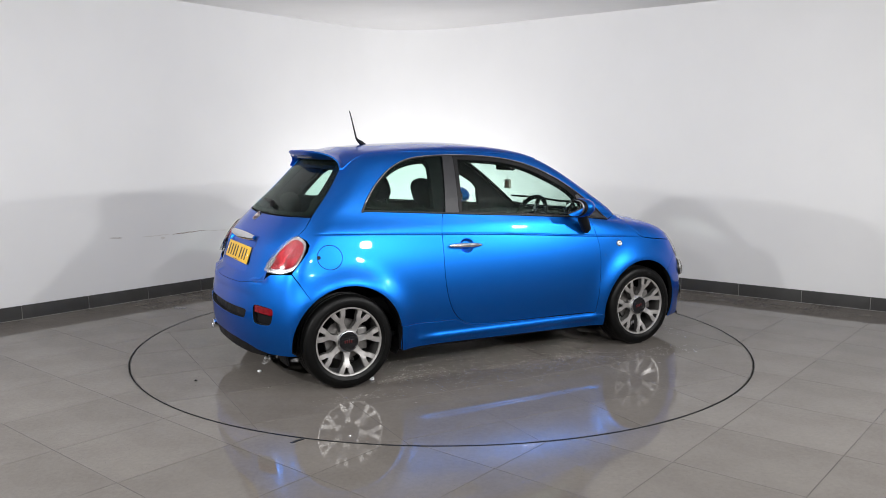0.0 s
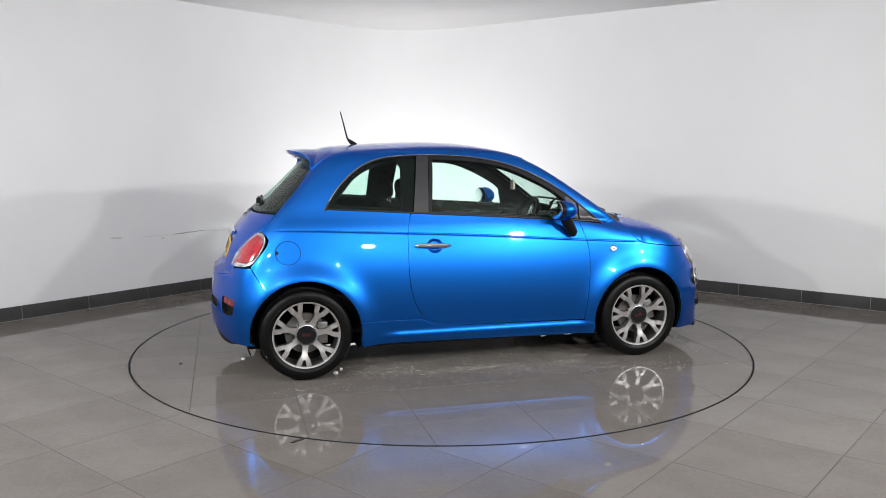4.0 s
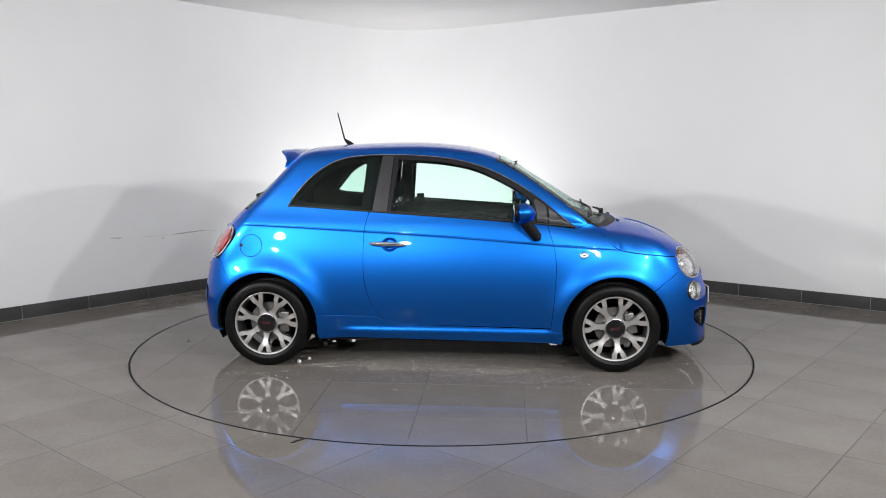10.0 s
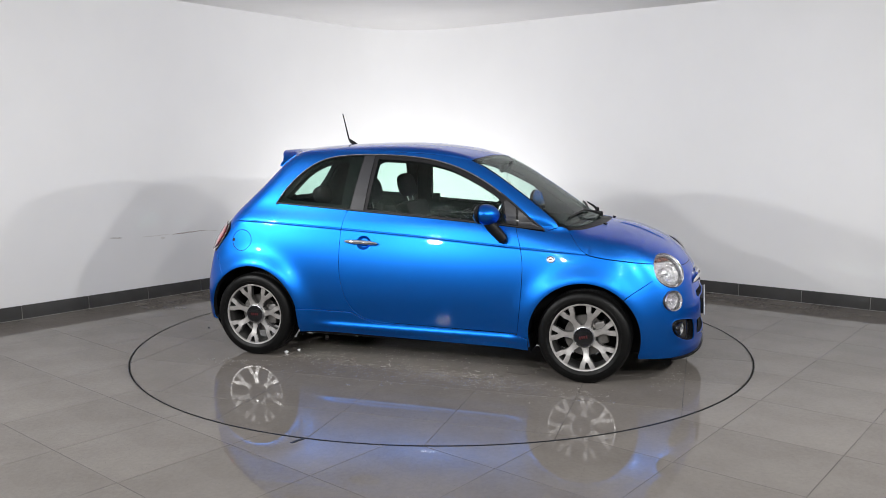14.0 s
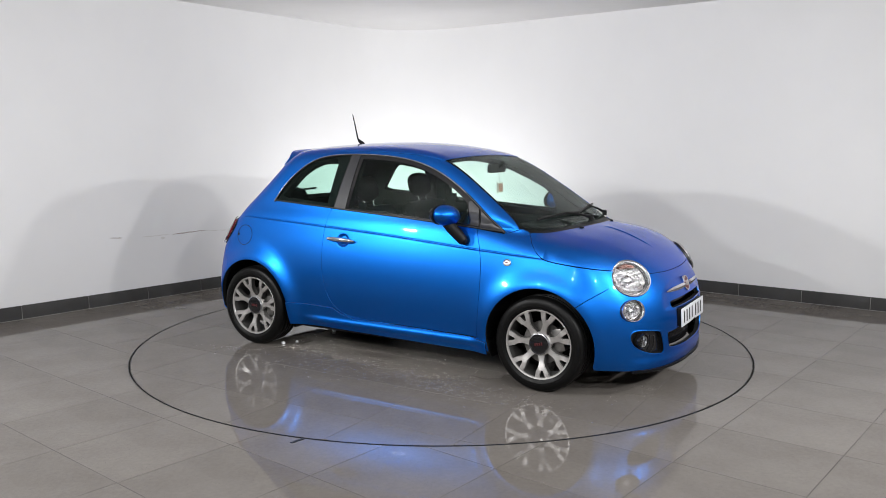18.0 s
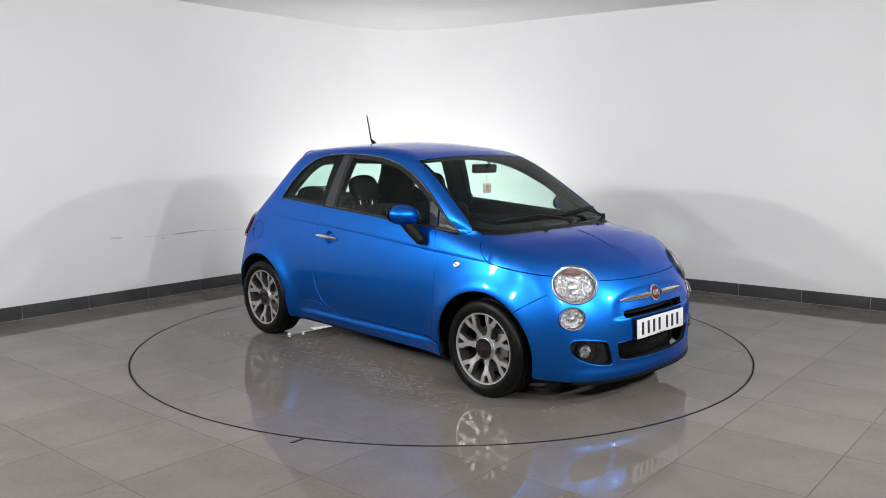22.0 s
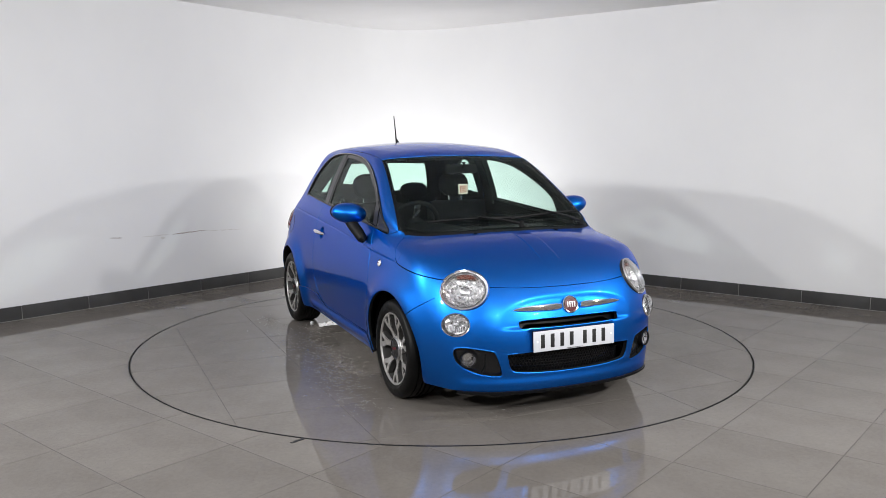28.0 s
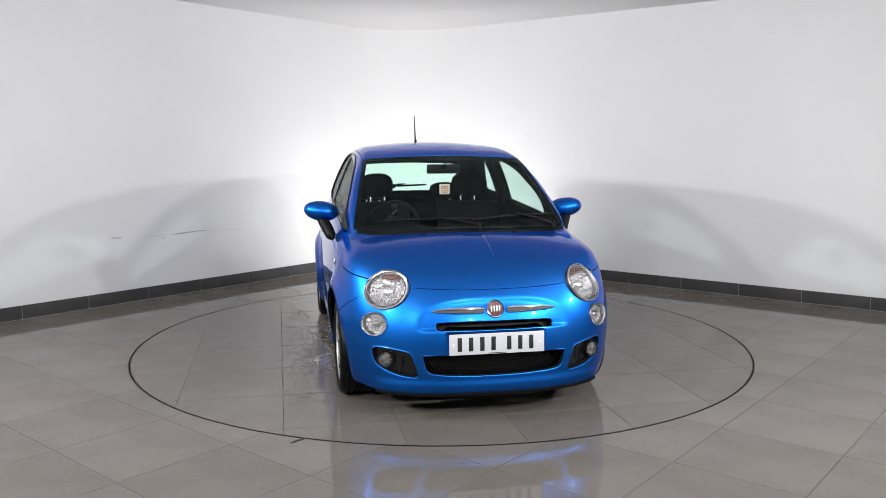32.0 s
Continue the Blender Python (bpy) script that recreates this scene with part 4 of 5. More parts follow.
doors = [build_side(-1), build_side(1)]
build_top()
openings = build_ends()


# ---- wheels ----
def build_wheel():
    """One wheel, its axis along z and its face upwards."""
    wheel = empty("wheel")
    bm = bmesh.new()
    prof = [(0.206, -0.088), (0.222, -0.098), (0.25, -0.103), (0.273, -0.096), (0.285, -0.083), (0.2895, -0.066), (0.2900, -0.052), (0.2835, -0.050), (0.2835, -0.044), (0.2905, -0.042),
            (0.2910, -0.018), (0.2835, -0.016), (0.2835, -0.008), (0.2912, -0.006), (0.2912, 0.006), (0.2835, 0.008), (0.2835, 0.016), (0.2910, 0.018), (0.2905, 0.042), (0.2835, 0.044), (0.2835, 0.050),
            (0.2900, 0.052), (0.2895, 0.066), (0.285, 0.083), (0.2785, 0.0915), (0.2775, 0.0925), (0.273, 0.096), (0.25, 0.103), (0.236, 0.1015), (0.2345, 0.1025), (0.222, 0.098), (0.206, 0.088)]
    lathe(bm, prof, 72, True)
    part("tyre", bm, RUBBER, wheel, "black low-profile tyre, wet")
    bm = bmesh.new()
    lathe(bm, [(0.206, -0.088), (0.213, -0.092), (0.213, -0.086), (0.202, -0.08), (0.196, -0.04), (0.196, 0.05), (0.2, 0.083), (0.2035, 0.0905), (0.212, 0.0925), (0.2155, 0.0905), (0.2155, 0.085), (0.206, 0.07), (0.206, -0.07)], 72, True,
          mats=[1, 1, 1, 1, 1, 1, 0, 0, 0, 0, 1, 1, 1])
    rim = part("rim", bm, (ALLOY, ALLOY_DARK), wheel, "silver alloy rim with seven forked spokes")
    half = [(0.045, -0.028), (0.075, -0.0215), (0.10, -0.0170), (0.122, -0.0175), (0.140, -0.0245), (0.158, -0.0365), (0.206 * math.cos(radians(14.6)), -0.206 * math.sin(radians(14.6)))]
    inner = [(0.206 * math.cos(radians(5.2)), -0.206 * math.sin(radians(5.2))), (0.178, -0.0115), (0.166, -0.0075), (0.160, -0.0035)]
    outline = half + inner + [(x, -y) for x, y in reversed(inner)] + [(x, -y) for x, y in reversed(half)]
    spoke = None
    for k in range(7):
        m = pose(0, 0, 0, rz=97 - 90 + k * 360 / 7)
        if spoke is None:
            bm = bmesh.new()
            prism(bm, outline, 0.0, 1.0)
            for v in bm.verts:
                r = math.hypot(v.co.x, v.co.y)
                face = 0.066 + 0.022 * step_one((r - 0.05) / 0.15)
                v.co.z = face if v.co.z > 0.5 else face - 0.045 + 0.015 * step_one((r - 0.1) / 0.1)
            topf = [f for f in bm.faces if len(f.verts) > 4 and f.normal.z > 0.3 or (len(f.verts) > 4 and sum(v.co.z for v in f.verts) / len(f.verts) > 0.06)]
            edges = [e for f in topf for e in f.edges]
            bmesh.ops.bevel(bm, geom=edges, offset=0.0035, segments=2, affect="EDGES")
            bmesh.ops.triangulate(bm, faces=[f for f in bm.faces if len(f.verts) > 4])
            # faces turned away from the wheel's front take the darker alloy tone
            for f in bm.faces:
                f.normal_update()
                f.material_index = 0 if f.normal.z > 0.55 else 1
            spoke = part("spoke", bm, (ALLOY, ALLOY_DARK), rim)
            spoke.matrix_basis = m
        else:
            again(spoke, m, rim)
    bm = bmesh.new()
    lathe(bm, [(0.0, 0.02), (0.062, 0.02), (0.072, 0.05), (0.0735, 0.064), (0.070, 0.069), (0.0, 0.069)], 48)
    part("hub", bm, (ALLOY,), rim)
    bm = bmesh.new()
    lathe(bm, [(0.064, 0.066), (0.064, 0.078), (0.060, 0.0815), (0.0565, 0.079), (0.045, 0.0812), (0.0, 0.083)], 48)
    cap = part("hub_cap", bm, GLOSS, wheel, "dark hub cap with a red mark")
    bm = bmesh.new()
    lathe(bm, [(0.064, 0.07), (0.0665, 0.077), (0.0645, 0.0805), (0.0605, 0.0818), (0.060, 0.07)], 48, True)
    part("cap_ring", bm, SATIN, wheel)
    for i in range(4):
        bm = bmesh.new()
        block(bm, -0.027 + i * 0.014, -0.019 + i * 0.014, -0.009, 0.009, 0.0812, 0.0836, 0.001)
        part("mark", bm, DIM_RED, cap)
    bm = bmesh.new()
    lathe(bm, [(0.06, -0.012), (0.128, -0.012), (0.130, -0.010), (0.130, 0.010), (0.128, 0.012), (0.075, 0.012), (0.070, 0.03), (0.0, 0.03)], 48)
    part("brake_disc", bm, STEEL, wheel, "worn steel brake disc")
    for k in range(4):
        bm = bmesh.new()
        lathe(bm, [(0.009, 0.03), (0.009, 0.068), (0.007, 0.0705), (0, 0.0705)], 8, m=pose(0.044 * math.cos(k * math.pi / 2 + 0.5), 0.044 * math.sin(k * math.pi / 2 + 0.5), -0.004))
        part("wheel_bolt", bm, STEEL, rim)
    bm = bmesh.new()
    block(bm, 0.075, 0.14, -0.07, 0.07, -0.035, 0.035, 0.012)
    part("brake_caliper", bm, STEEL, wheel)
    return wheel


def step_one(x):
    return float(step(np.array(x)))


wheel = build_wheel()
wheel.parent = car
SPIN = {(0.0, -1): 0, (2.3, -1): 14, (0.0, 1): 40, (2.3, 1): 200}
made_wheels = []
for (xc, s), spin in SPIN.items():
    m = Matrix.Translation((xc + OFF[0], s * 0.696 + OFF[1], 0.2905)) @ (pose(0, 0, 0, rx=90) if s < 0 else pose(0, 0, 0, rx=-90)) @ pose(0, 0, 0, rz=spin)
    if not made_wheels:
        wheel.matrix_basis = m
        made_wheels.append(wheel)
    else:
        made_wheels.append(copy_thing(wheel, m))

# ---- under the body ----
for s in (-1, 1):
    for xc in (0.0, 2.3):
        bm = bmesh.new()
        n = 28
        rings = []
        turns = [math.pi * (k / n * 1.24 - 0.12) for k in range(n + 1)]
        skin = np.abs(from_side(s)(np.array([(xc + 0.372 * math.cos(a), 0.29 + 0.372 * math.sin(a)) for a in turns]))[:, 1])
        for y, r, back in ((0.765, 0.362, 0.028), (0.74, 0.372, 0.04), (0.50, 0.372, 0.0)):
            rings.append([bm.verts.new((xc + r * math.cos(a), s * min(y, d - back), 0.29 + r * math.sin(a))) for a, d in zip(turns, skin)])
        for a, b in zip(rings, rings[1:]):
            for k in range(n):
                bm.faces.new((a[k], a[k + 1], b[k + 1], b[k]))
        bm.faces.new(rings[-1])
        bmesh.ops.recalc_face_normals(bm, faces=bm.faces)
        bits("arch_liner", bm, BLACK)
bm = bmesh.new()
block(bm, 0.345, 1.945, -0.735, 0.735, 0.174, 0.26, 0.02)
block(bm, -0.46, 2.80, -0.49, 0.49, 0.185, 0.28, 0.03)
bits("floor_pan", bm, BLACK)
bm = bmesh.new()
tube(bm, [(0.0, -0.62, 0.27), (0.0, 0.62, 0.27)], 0.035)
bits("rear_axle", bm, BLACK)
bm = bmesh.new()
block(bm, 2.15, 2.42, -0.62, 0.62, 0.19, 0.30, 0.03)
bits("front_subframe", bm, BLACK)
bm = bmesh.new()
block(bm, 1.84, 2.80, -0.50, 0.50, 0.145, 0.20, 0.02)
bits("undertray", bm, BLACK)
bm = bmesh.new()
block(bm, -0.42, -0.16, -0.46, 0.10, 0.165, 0.28, 0.05)
bits("silencer", bm, BLACK)


# ---- things laid on the body's surface ----
def side_point(x, z, s):
    q = from_side(s)(np.array([(x, z)]))
    return Vector(q[0]), Vector(normal_at(q)[0])


def nose_point(y, z):
    q = cast(np.array([(3.4, y, z)]), (-1, 0, 0), 1.2)
    return Vector(q[0]), Vector(normal_at(q)[0])


def tail_point(y, z):
    q = cast(np.array([(-1.0, y, z)]), (1, 0, 0), 1.3)
    return Vector(q[0]), Vector(normal_at(q)[0])


def frame_on(q, n, up=(0, 0, 1)):
    """A pose whose z is the normal n and whose y leans towards up."""
    z = n.normalized()
    x = Vector(up).cross(z).normalized()
    y = z.cross(x)
    m = Matrix((x, y, z)).transposed().to_4x4()
    m.translation = q
    return m


def laid_ring(name, mat, cx, cz, rx, rz, s, r=0.0022, parent=None, lift=0.0):
    """A thin ring that follows the body's side."""
    pts = from_side(s)(np.array(ring_of(cx, cz, rx, rz, n=48)))
    bm = bmesh.new()
    tube(bm, [tuple(q) for q in pts] + [tuple(pts[0])], r, 6, False)
    return bits(name, bm, mat, parent)


def laid_line(name, mat, project, line, r, lift=0.0, closed=False):
    q = project(np.array(line))
    q = q + normal_at(q) * lift
    path = [tuple(a) for a in q] + ([tuple(q[0])] if closed else [])
    bm = bmesh.new()
    tube(bm, path, r, 8)
    return bits(name, bm, mat)


def lamp_round(name, q, n, rx, ry, deep, label, amber=True):
    """A round lamp: chrome bezel, faceted bowl, bulb shield and a domed clear lens."""
    m = frame_on(q, n) @ Matrix.Diagonal((1, ry / rx, 1, 1))
    lamp = new(name)
    lamp.parent = car
    lamp.matrix_basis = Matrix.Translation((*OFF, 0)) @ m
    lamp["label"] = label
    r = rx
    bm = bmesh.new()
    lathe(bm, [(r * 1.055, -0.05), (r * 1.07, 0.000), (r * 1.045, 0.007), (r * 1.01, 0.006), (r * 1.0, -0.002), (r * 1.0, -0.05)], 64, True)
    part("bezel", bm, CHROME, lamp, "bright bezel ring")
    bm = bmesh.new()
    lathe(bm, [(r * 1.0, -0.02), (r * 1.0, 0.001), (r * 0.955, -0.001), (r * 0.94, -0.012)], 64, True)
    part("inner_rim", bm, SATIN, lamp)
    bm = bmesh.new()
    prof = [(r * 0.88, -0.012), (r * 0.84, -0.024), (r * 0.66, -deep * 0.8), (r * 0.34, -deep), (0.0, -deep)]
    lathe(bm, prof + [(q, z - 0.003) for q, z in reversed(prof)], 64, True)
    part("reflector", bm, FACET, lamp, "faceted bright reflector")
    bm = bmesh.new()
    lathe(bm, [(r * 0.955, -0.012), (r * 0.93, -0.016), (r * 0.885, -0.016), (r * 0.86, -0.009), (r * 0.84, -0.020), (r * 0.90, -0.022)], 64, True)
    part("collar", bm, COLLAR, lamp, "narrow grey collar round the reflector")
    bm = bmesh.new()
    for k in range(-4, 5):
        x = k * r * 0.155
        h = math.sqrt((r * 0.72) ** 2 - x * x)
        z = -deep * 0.92 + abs(k) * deep * 0.08
        tube(bm, [(x, -h, z + 0.012), (x, -h * 0.5, z), (x, h * 0.35, z), (x, h * 0.5, z + 0.004)], 0.0028, 6)
    part("flutes", bm, CHROME, lamp)
    bm = bmesh.new()
    lathe(bm, [(r * 0.23, -deep * 0.95), (r * 0.24, -deep * 0.45), (r * 0.20, -deep * 0.36), (r * 0.11, -deep * 0.28), (0.0, -deep * 0.26)], 32)
    part("bulb_shield", bm, SATIN, lamp)
    bm = bmesh.new()
    lathe(bm, [(r * 1.060, -0.03), (r * 1.068, -0.001), (r * 1.082, -0.003), (r * 1.086, -0.03)], 64, True)
    part("seal", bm, SEAL, lamp, "thin black seal round the lamp")
    if amber:
        bm = bmesh.new()
        arc = [(math.cos(a), math.sin(a)) for a in np.linspace(radians(58), radians(118), 13)]
        prism(bm, [(r * 0.835 * c, r * 0.835 * d) for c, d in arc] + [(r * 0.80 * c, r * (0.60 + 0.02 * abs(c))) for c, d in reversed(arc)], -0.030, -0.012)
        part("indicator", bm, AMBER, lamp, "dark amber indicator across the lamp's top")
    bm = bmesh.new()
    lathe(bm, [(r * 0.985, 0.001), (r * 0.985, 0.006), (r * 0.9, 0.0155), (r * 0.7, 0.022), (r * 0.4, 0.0265), (0.0, 0.028), (0.0, 0.025), (r * 0.4, 0.0235), (r * 0.7, 0.019), (r * 0.9, 0.0125), (r * 0.965, 0.004)], 64, True)
    lens = part("lens", bm, LENS, lamp, "clear domed lens")
    lens.visible_shadow = False
    return lamp


for s in (-1, 1):
    turned = lambda v: Vector((v[0], s * v[1], v[2]))
    lamp_round("headlight", turned(LAMP_AT), turned(LAMP_WAY), 0.127, 0.109, 0.06, "round clear headlight with chrome reflector")
    lamp_round("side_lamp", turned(SMALL_AT), turned(SMALL_WAY), 0.074, 0.060, 0.038, "small round clear lamp below the headlight", False)


# ---- windows and their frames ----
def build_windows(s):
    lay = from_side(s)
    top = spline([q[0] for q in DLO_TOP[4:]], [q[1] for q in DLO_TOP[4:]])
    rise = [q for q in DLO_TOP if q[0] < 0.74]
    quarter = rise + [(0.755, 1.398), (0.705, BELT(0.705) + 0.002)] + [(x, BELT(x) + 0.002) for x in np.linspace(0.66, 0.16, 8)]
    clear = [(q[0] + 0.02, q[1] - 0.014) for q in rise[9:] if q[0] < 0.605] + [(0.64, 1.372), (0.655, 1.34), (0.635, BELT(0.635) + 0.03), (0.26, BELT(0.26) + 0.03), (0.205, BELT(0.205) + 0.045)]
    sheet("quarter_window_border", quarter, lay, (FRIT, TRIM), car, holes=[clear], grid=0.025, thick=0.05, lift=-0.010)
    sheet("quarter_window", quarter, lay, TINT, car, grid=0.02, thick=0.004, lift=-0.001, label="fixed rear side window")
    pillar = [(0.708, BELT(0.708) + 0.001), (0.762, 1.397), (0.838, 1.398), (0.806, BELT(0.806) + 0.001)]
    sheet("door_pillar", pillar, lay, (PILLAR, TRIM), car, grid=0.03, thick=0.05, lift=0.003, label="dark grey door pillar trim")
    seal = [q for q in DLO_TOP if q[0] > 0.83]
    frame_out = [(0.842, 1.398)] + seal + [(2.03, 0.940), (1.862, BELT(1.862) - 0.002), (0.809, BELT(0.809) - 0.001)]
    hole = [(0.868, 1.375)] + [(x, top(x) - 0.028 - 0.010 * step_one((x - 1.3) / 0.3)) for x in np.linspace(0.90, 1.70, 18)] + [(1.755, 1.105), (1.785, BELT(1.785) + 0.016), (0.832, BELT(0.832) + 0.016)]
    sheet("door_frame", frame_out, lay, (GLOSS, TRIM), car, holes=[hole], grid=0.03, thick=0.045, lift=0.001, label="black door window frame")
    sheet("door_window", [(0.855, 1.385)] + [(x, top(x) - 0.018) for x in np.linspace(0.9, 1.70, 12)] + [(1.775, 1.10), (1.80, BELT(1.8) + 0.006), (0.82, BELT(0.82) + 0.006)], lay, GLASS, car, grid=0.05, thick=0.004, lift=-0.004, label="door window beaded with water")
    sail = [(1.765, 1.115), (1.785, 1.12), (1.845, 1.075), (1.855, BELT(1.855) + 0.008), (1.795, BELT(1.795) + 0.012)]
    sheet("mirror_sail", sail, lay, (PILLAR, TRIM), car, grid=0.03, thick=0.02, lift=0.006, label="dark grey mirror base trim")
    sheet("corner_trim", [(1.862, 1.064), (1.93, 1.01), (2.018, 0.944), (1.867, BELT(1.867) + 0.006)], lay, (PILLAR, TRIM), car, grid=0.03, thick=0.02, lift=0.005)
    laid_line("window_seal", SEAL, lay, DLO_TOP + [(x, BELT(x) + 0.001) for x in np.linspace(2.02, 0.16, 30)], 0.006, 0.002, True)
    laid_line("chrome_bead", SATIN, lay, [q for q in DLO_TOP[2:] if q[0] < 1.75], 0.0022, 0.0075)


for s in (-1, 1):
    build_windows(s)


# ---- fittings on the sides ----
def build_fittings(s, door):
    lay = from_side(s)
    # side skirt
    skirt = [(0.356, 0.198), (0.62, 0.205), (1.955, 0.188), (1.950, 0.262), (1.86, 0.276), (0.92, 0.285), (0.82, 0.312), (0.74, 0.350), (0.344, 0.355)]
    sheet("side_skirt", skirt, lay, (PAINT, BLACK), car, grid=0.025, thick=0.07, lift=0.010, lines=[[(x, 0.250 + dz) for x in np.arange(0.37, 1.95, 0.02)] for dz in (-0.036, -0.025, -0.015, -0.006, 0.0, 0.006, 0.015, 0.025, 0.036)], label="blue sill skirt with a proud lower lip")
    # handle
    q0, n0 = side_point(0.698, 0.829, s)
    q1, _ = side_point(0.936, 0.822, s)
    bm = bmesh.new()
    pts = []
    for k in range(15):
        f = k / 14
        out = 0.012 + 0.020 * math.sin(math.pi * f) ** 0.5
        pts.append(q0.lerp(q1, f) + n0 * out)
    tube(bm, pts, [0.005 + 0.0105 * math.sin(math.pi * min(1, max(0, k / 14))) ** 0.4 for k in range(15)], 12)
    handle = bits("door_handle", bm, CHROME, None, "chrome bar door handle")
    handle.parent = door
    handle.location = (0, 0, 0)
    bm = bmesh.new()
    lathe(bm, [(0.0, 0.0), (0.009, 0.0), (0.009, 0.004), (0.006, 0.005), (0.0, 0.004)], 16, m=frame_on(q0.lerp(q1, 0.10) + n0 * 0.026, n0))
    lock = bits("door_lock", bm, SATIN, None)
    lock.parent, lock.location = door, (0, 0, 0)
    # side repeater
    q, n = side_point(2.089, 0.768, s)
    bm = bmesh.new()
    lathe(bm, [(0.027, -0.004), (0.027, 0.003), (0.023, 0.006), (0.019, 0.004), (0.0, 0.004)], 32, m=frame_on(q, n) @ Matrix.Diagonal((1, 0.82, 1, 1)))
    rep = bits("side_repeater", bm, SATIN, None, "small round side lamp with bright rim")
    bm = bmesh.new()
    lathe(bm, [(0.018, 0.003), (0.014, 0.0085), (0.0, 0.011)], 24, m=frame_on(q, n) @ Matrix.Diagonal((1, 0.82, 1, 1)))
    lens = bits("lens", bm, WHITE, rep)
    bm = bmesh.new()
    block(bm, -0.009, 0.009, -0.003, 0.003, 0.009, 0.0115, 0.001, frame_on(q, n))
    bits("bulb", bm, CRIMSON, rep)
    # mirror
    bm = bmesh.new()
    bmesh.ops.create_uvsphere(bm, u_segments=40, v_segments=24, radius=1.0)
    for v in bm.verts:
        x, y, z = v.co
        v.co = Vector((1.690 + x * (0.085 if x > 0 else 0.055), s * (0.843 + y * 0.114), 1.040 + z * 0.066 + 0.010 * y))
    mirror = bits("door_mirror", bm, PAINT, None, "blue door mirror cap on a black foot")
    bm = bmesh.new()
    bmesh.ops.create_uvsphere(bm, u_segments=32, v_segments=16, radius=1.0)
    for v in bm.verts:
        x, y, z = v.co
        v.co = Vector((1.640 + x * 0.012, s * (0.843 + y * 0.104), 1.040 + z * 0.056 + 0.010 * y))
    bits("mirror_glass", bm, CHROME, mirror)
    bm = bmesh.new()
    lathe(bm, [(1.02, -0.5), (1.04, 0.1), (0.98, 0.35), (0.93, 0.35), (0.93, -0.5)], 40, True)
    for v in bm.verts:
        y, z, x = v.co
        v.co = Vector((1.652 - x * 0.022, s * (0.843 + y * 0.109), 1.040 + z * 0.060 + 0.010 * y))
    bmesh.ops.recalc_face_normals(bm, faces=bm.faces)
    bits("mirror_rim", bm, BLACK, mirror)
    bm = bmesh.new()
    tube(bm, [(1.700, s * 0.845, 1.000), (1.722, s * 0.828, 0.965), (1.755, s * 0.806, 0.925), (1.785, s * 0.789, 0.885), (1.797, s * 0.778, 0.868)], [0.034, 0.036, 0.036, 0.033, 0.018], 16)
    bits("mirror_foot", bm, BLACK, mirror, "black plastic mirror foot")
    return mirror


for s, door in zip((-1, 1), doors):
    build_fittings(s, door)
# filler flap, on the right
flap = laid_ring("filler_flap", BLACK, -0.1, 0.808, 0.0765, 0.0715, -1, 0.0023)
flap["label"] = "round blue filler flap outlined by its gap"
bm = bmesh.new()
q, n = side_point(-0.168, 0.810, -1)
lathe(bm, [(0.0, -0.002), (0.010, -0.001), (0.012, 0.001), (0.0, 0.0015)], 16, m=frame_on(q, n))
bits("finger_notch", bm, BLACK, flap)


# ---- the front ----
def grille_mesh():
    """Honeycomb bars behind the lower opening."""
    bm = bmesh.new()
    for row in range(9):
        z = 0.258 + row * 0.0155
        for col in range(-22, 23):
            a = (col + (row % 2) * 0.5) * 0.0195
            if abs(a) > 0.39 - 0.2 * max(0, 0.30 - z):
                continue
            q, n = GRILLE_AT(a, z)
            m = frame_on(q, n)
            for k in range(3):
                e = pose(0, 0, 0, rz=60 * k)
                block(bm, -0.0085, 0.0085, -0.0012, 0.0012, -0.004, 0.004, 0, m @ pose(0, 0.0088 * (1 if k == 0 else 0), 0) @ e)
    return bm


def front_point(a, z):
    q = from_front(np.array([(a, z)]))
    return Vector(q[0]), Vector(normal_at(q)[0])


def GRILLE_AT(a, z):
    x = 2.945 - 0.16 * (a / 0.55) ** 2
    return Vector((x, 0.98 * a, z)), Vector((1, 0.5 * a, 0)).normalized()


bits("grille", grille_mesh(), GLOSS, None, "black honeycomb grille")
for loop in openings:
    laid_line("opening_lip", PAINT, from_front, loop, 0.0042, -0.0028, True)["label"] = "rounded blue lip round a bumper opening"


def blade(bm, s):
    """One side of the bright moustache bar."""
    n = 18
    rings = []
    for k in range(n + 1):
        y = 0.062 + (0.345 - 0.062) * k / n
        q, nn = nose_point(s * y, 0.597)
        f = k / n
        h = 0.0195 * (1 - f ** 2.5) ** 0.6 * min(1, 0.75 + f * 3) + 0.0008
        d = 0.016 * (1 - f ** 4) + 0.002
        mid = q + nn * 0.006
        rings.append([bm.verts.new(mid + Vector((0, 0, h * math.sin(a))) + nn * d * max(0.0, math.cos(a)) * 0.9) for a in np.linspace(-math.pi / 2, math.pi / 2, 9)])
    for a, b in zip(rings, rings[1:]):
        for k in range(8):
            bm.faces.new((a[k], a[k + 1], b[k + 1], b[k]))
        bm.faces.new((a[8], a[0], b[0], b[8]))
    bm.faces.new(rings[0])
    bm.faces.new(rings[-1][::-1])
    bmesh.ops.recalc_face_normals(bm, faces=bm.faces)


for s in (-1, 1):
    bm = bmesh.new()
    blade(bm, s)
    bits("chrome_bar", bm, CHROME, None, "slim chrome bar beside the badge")


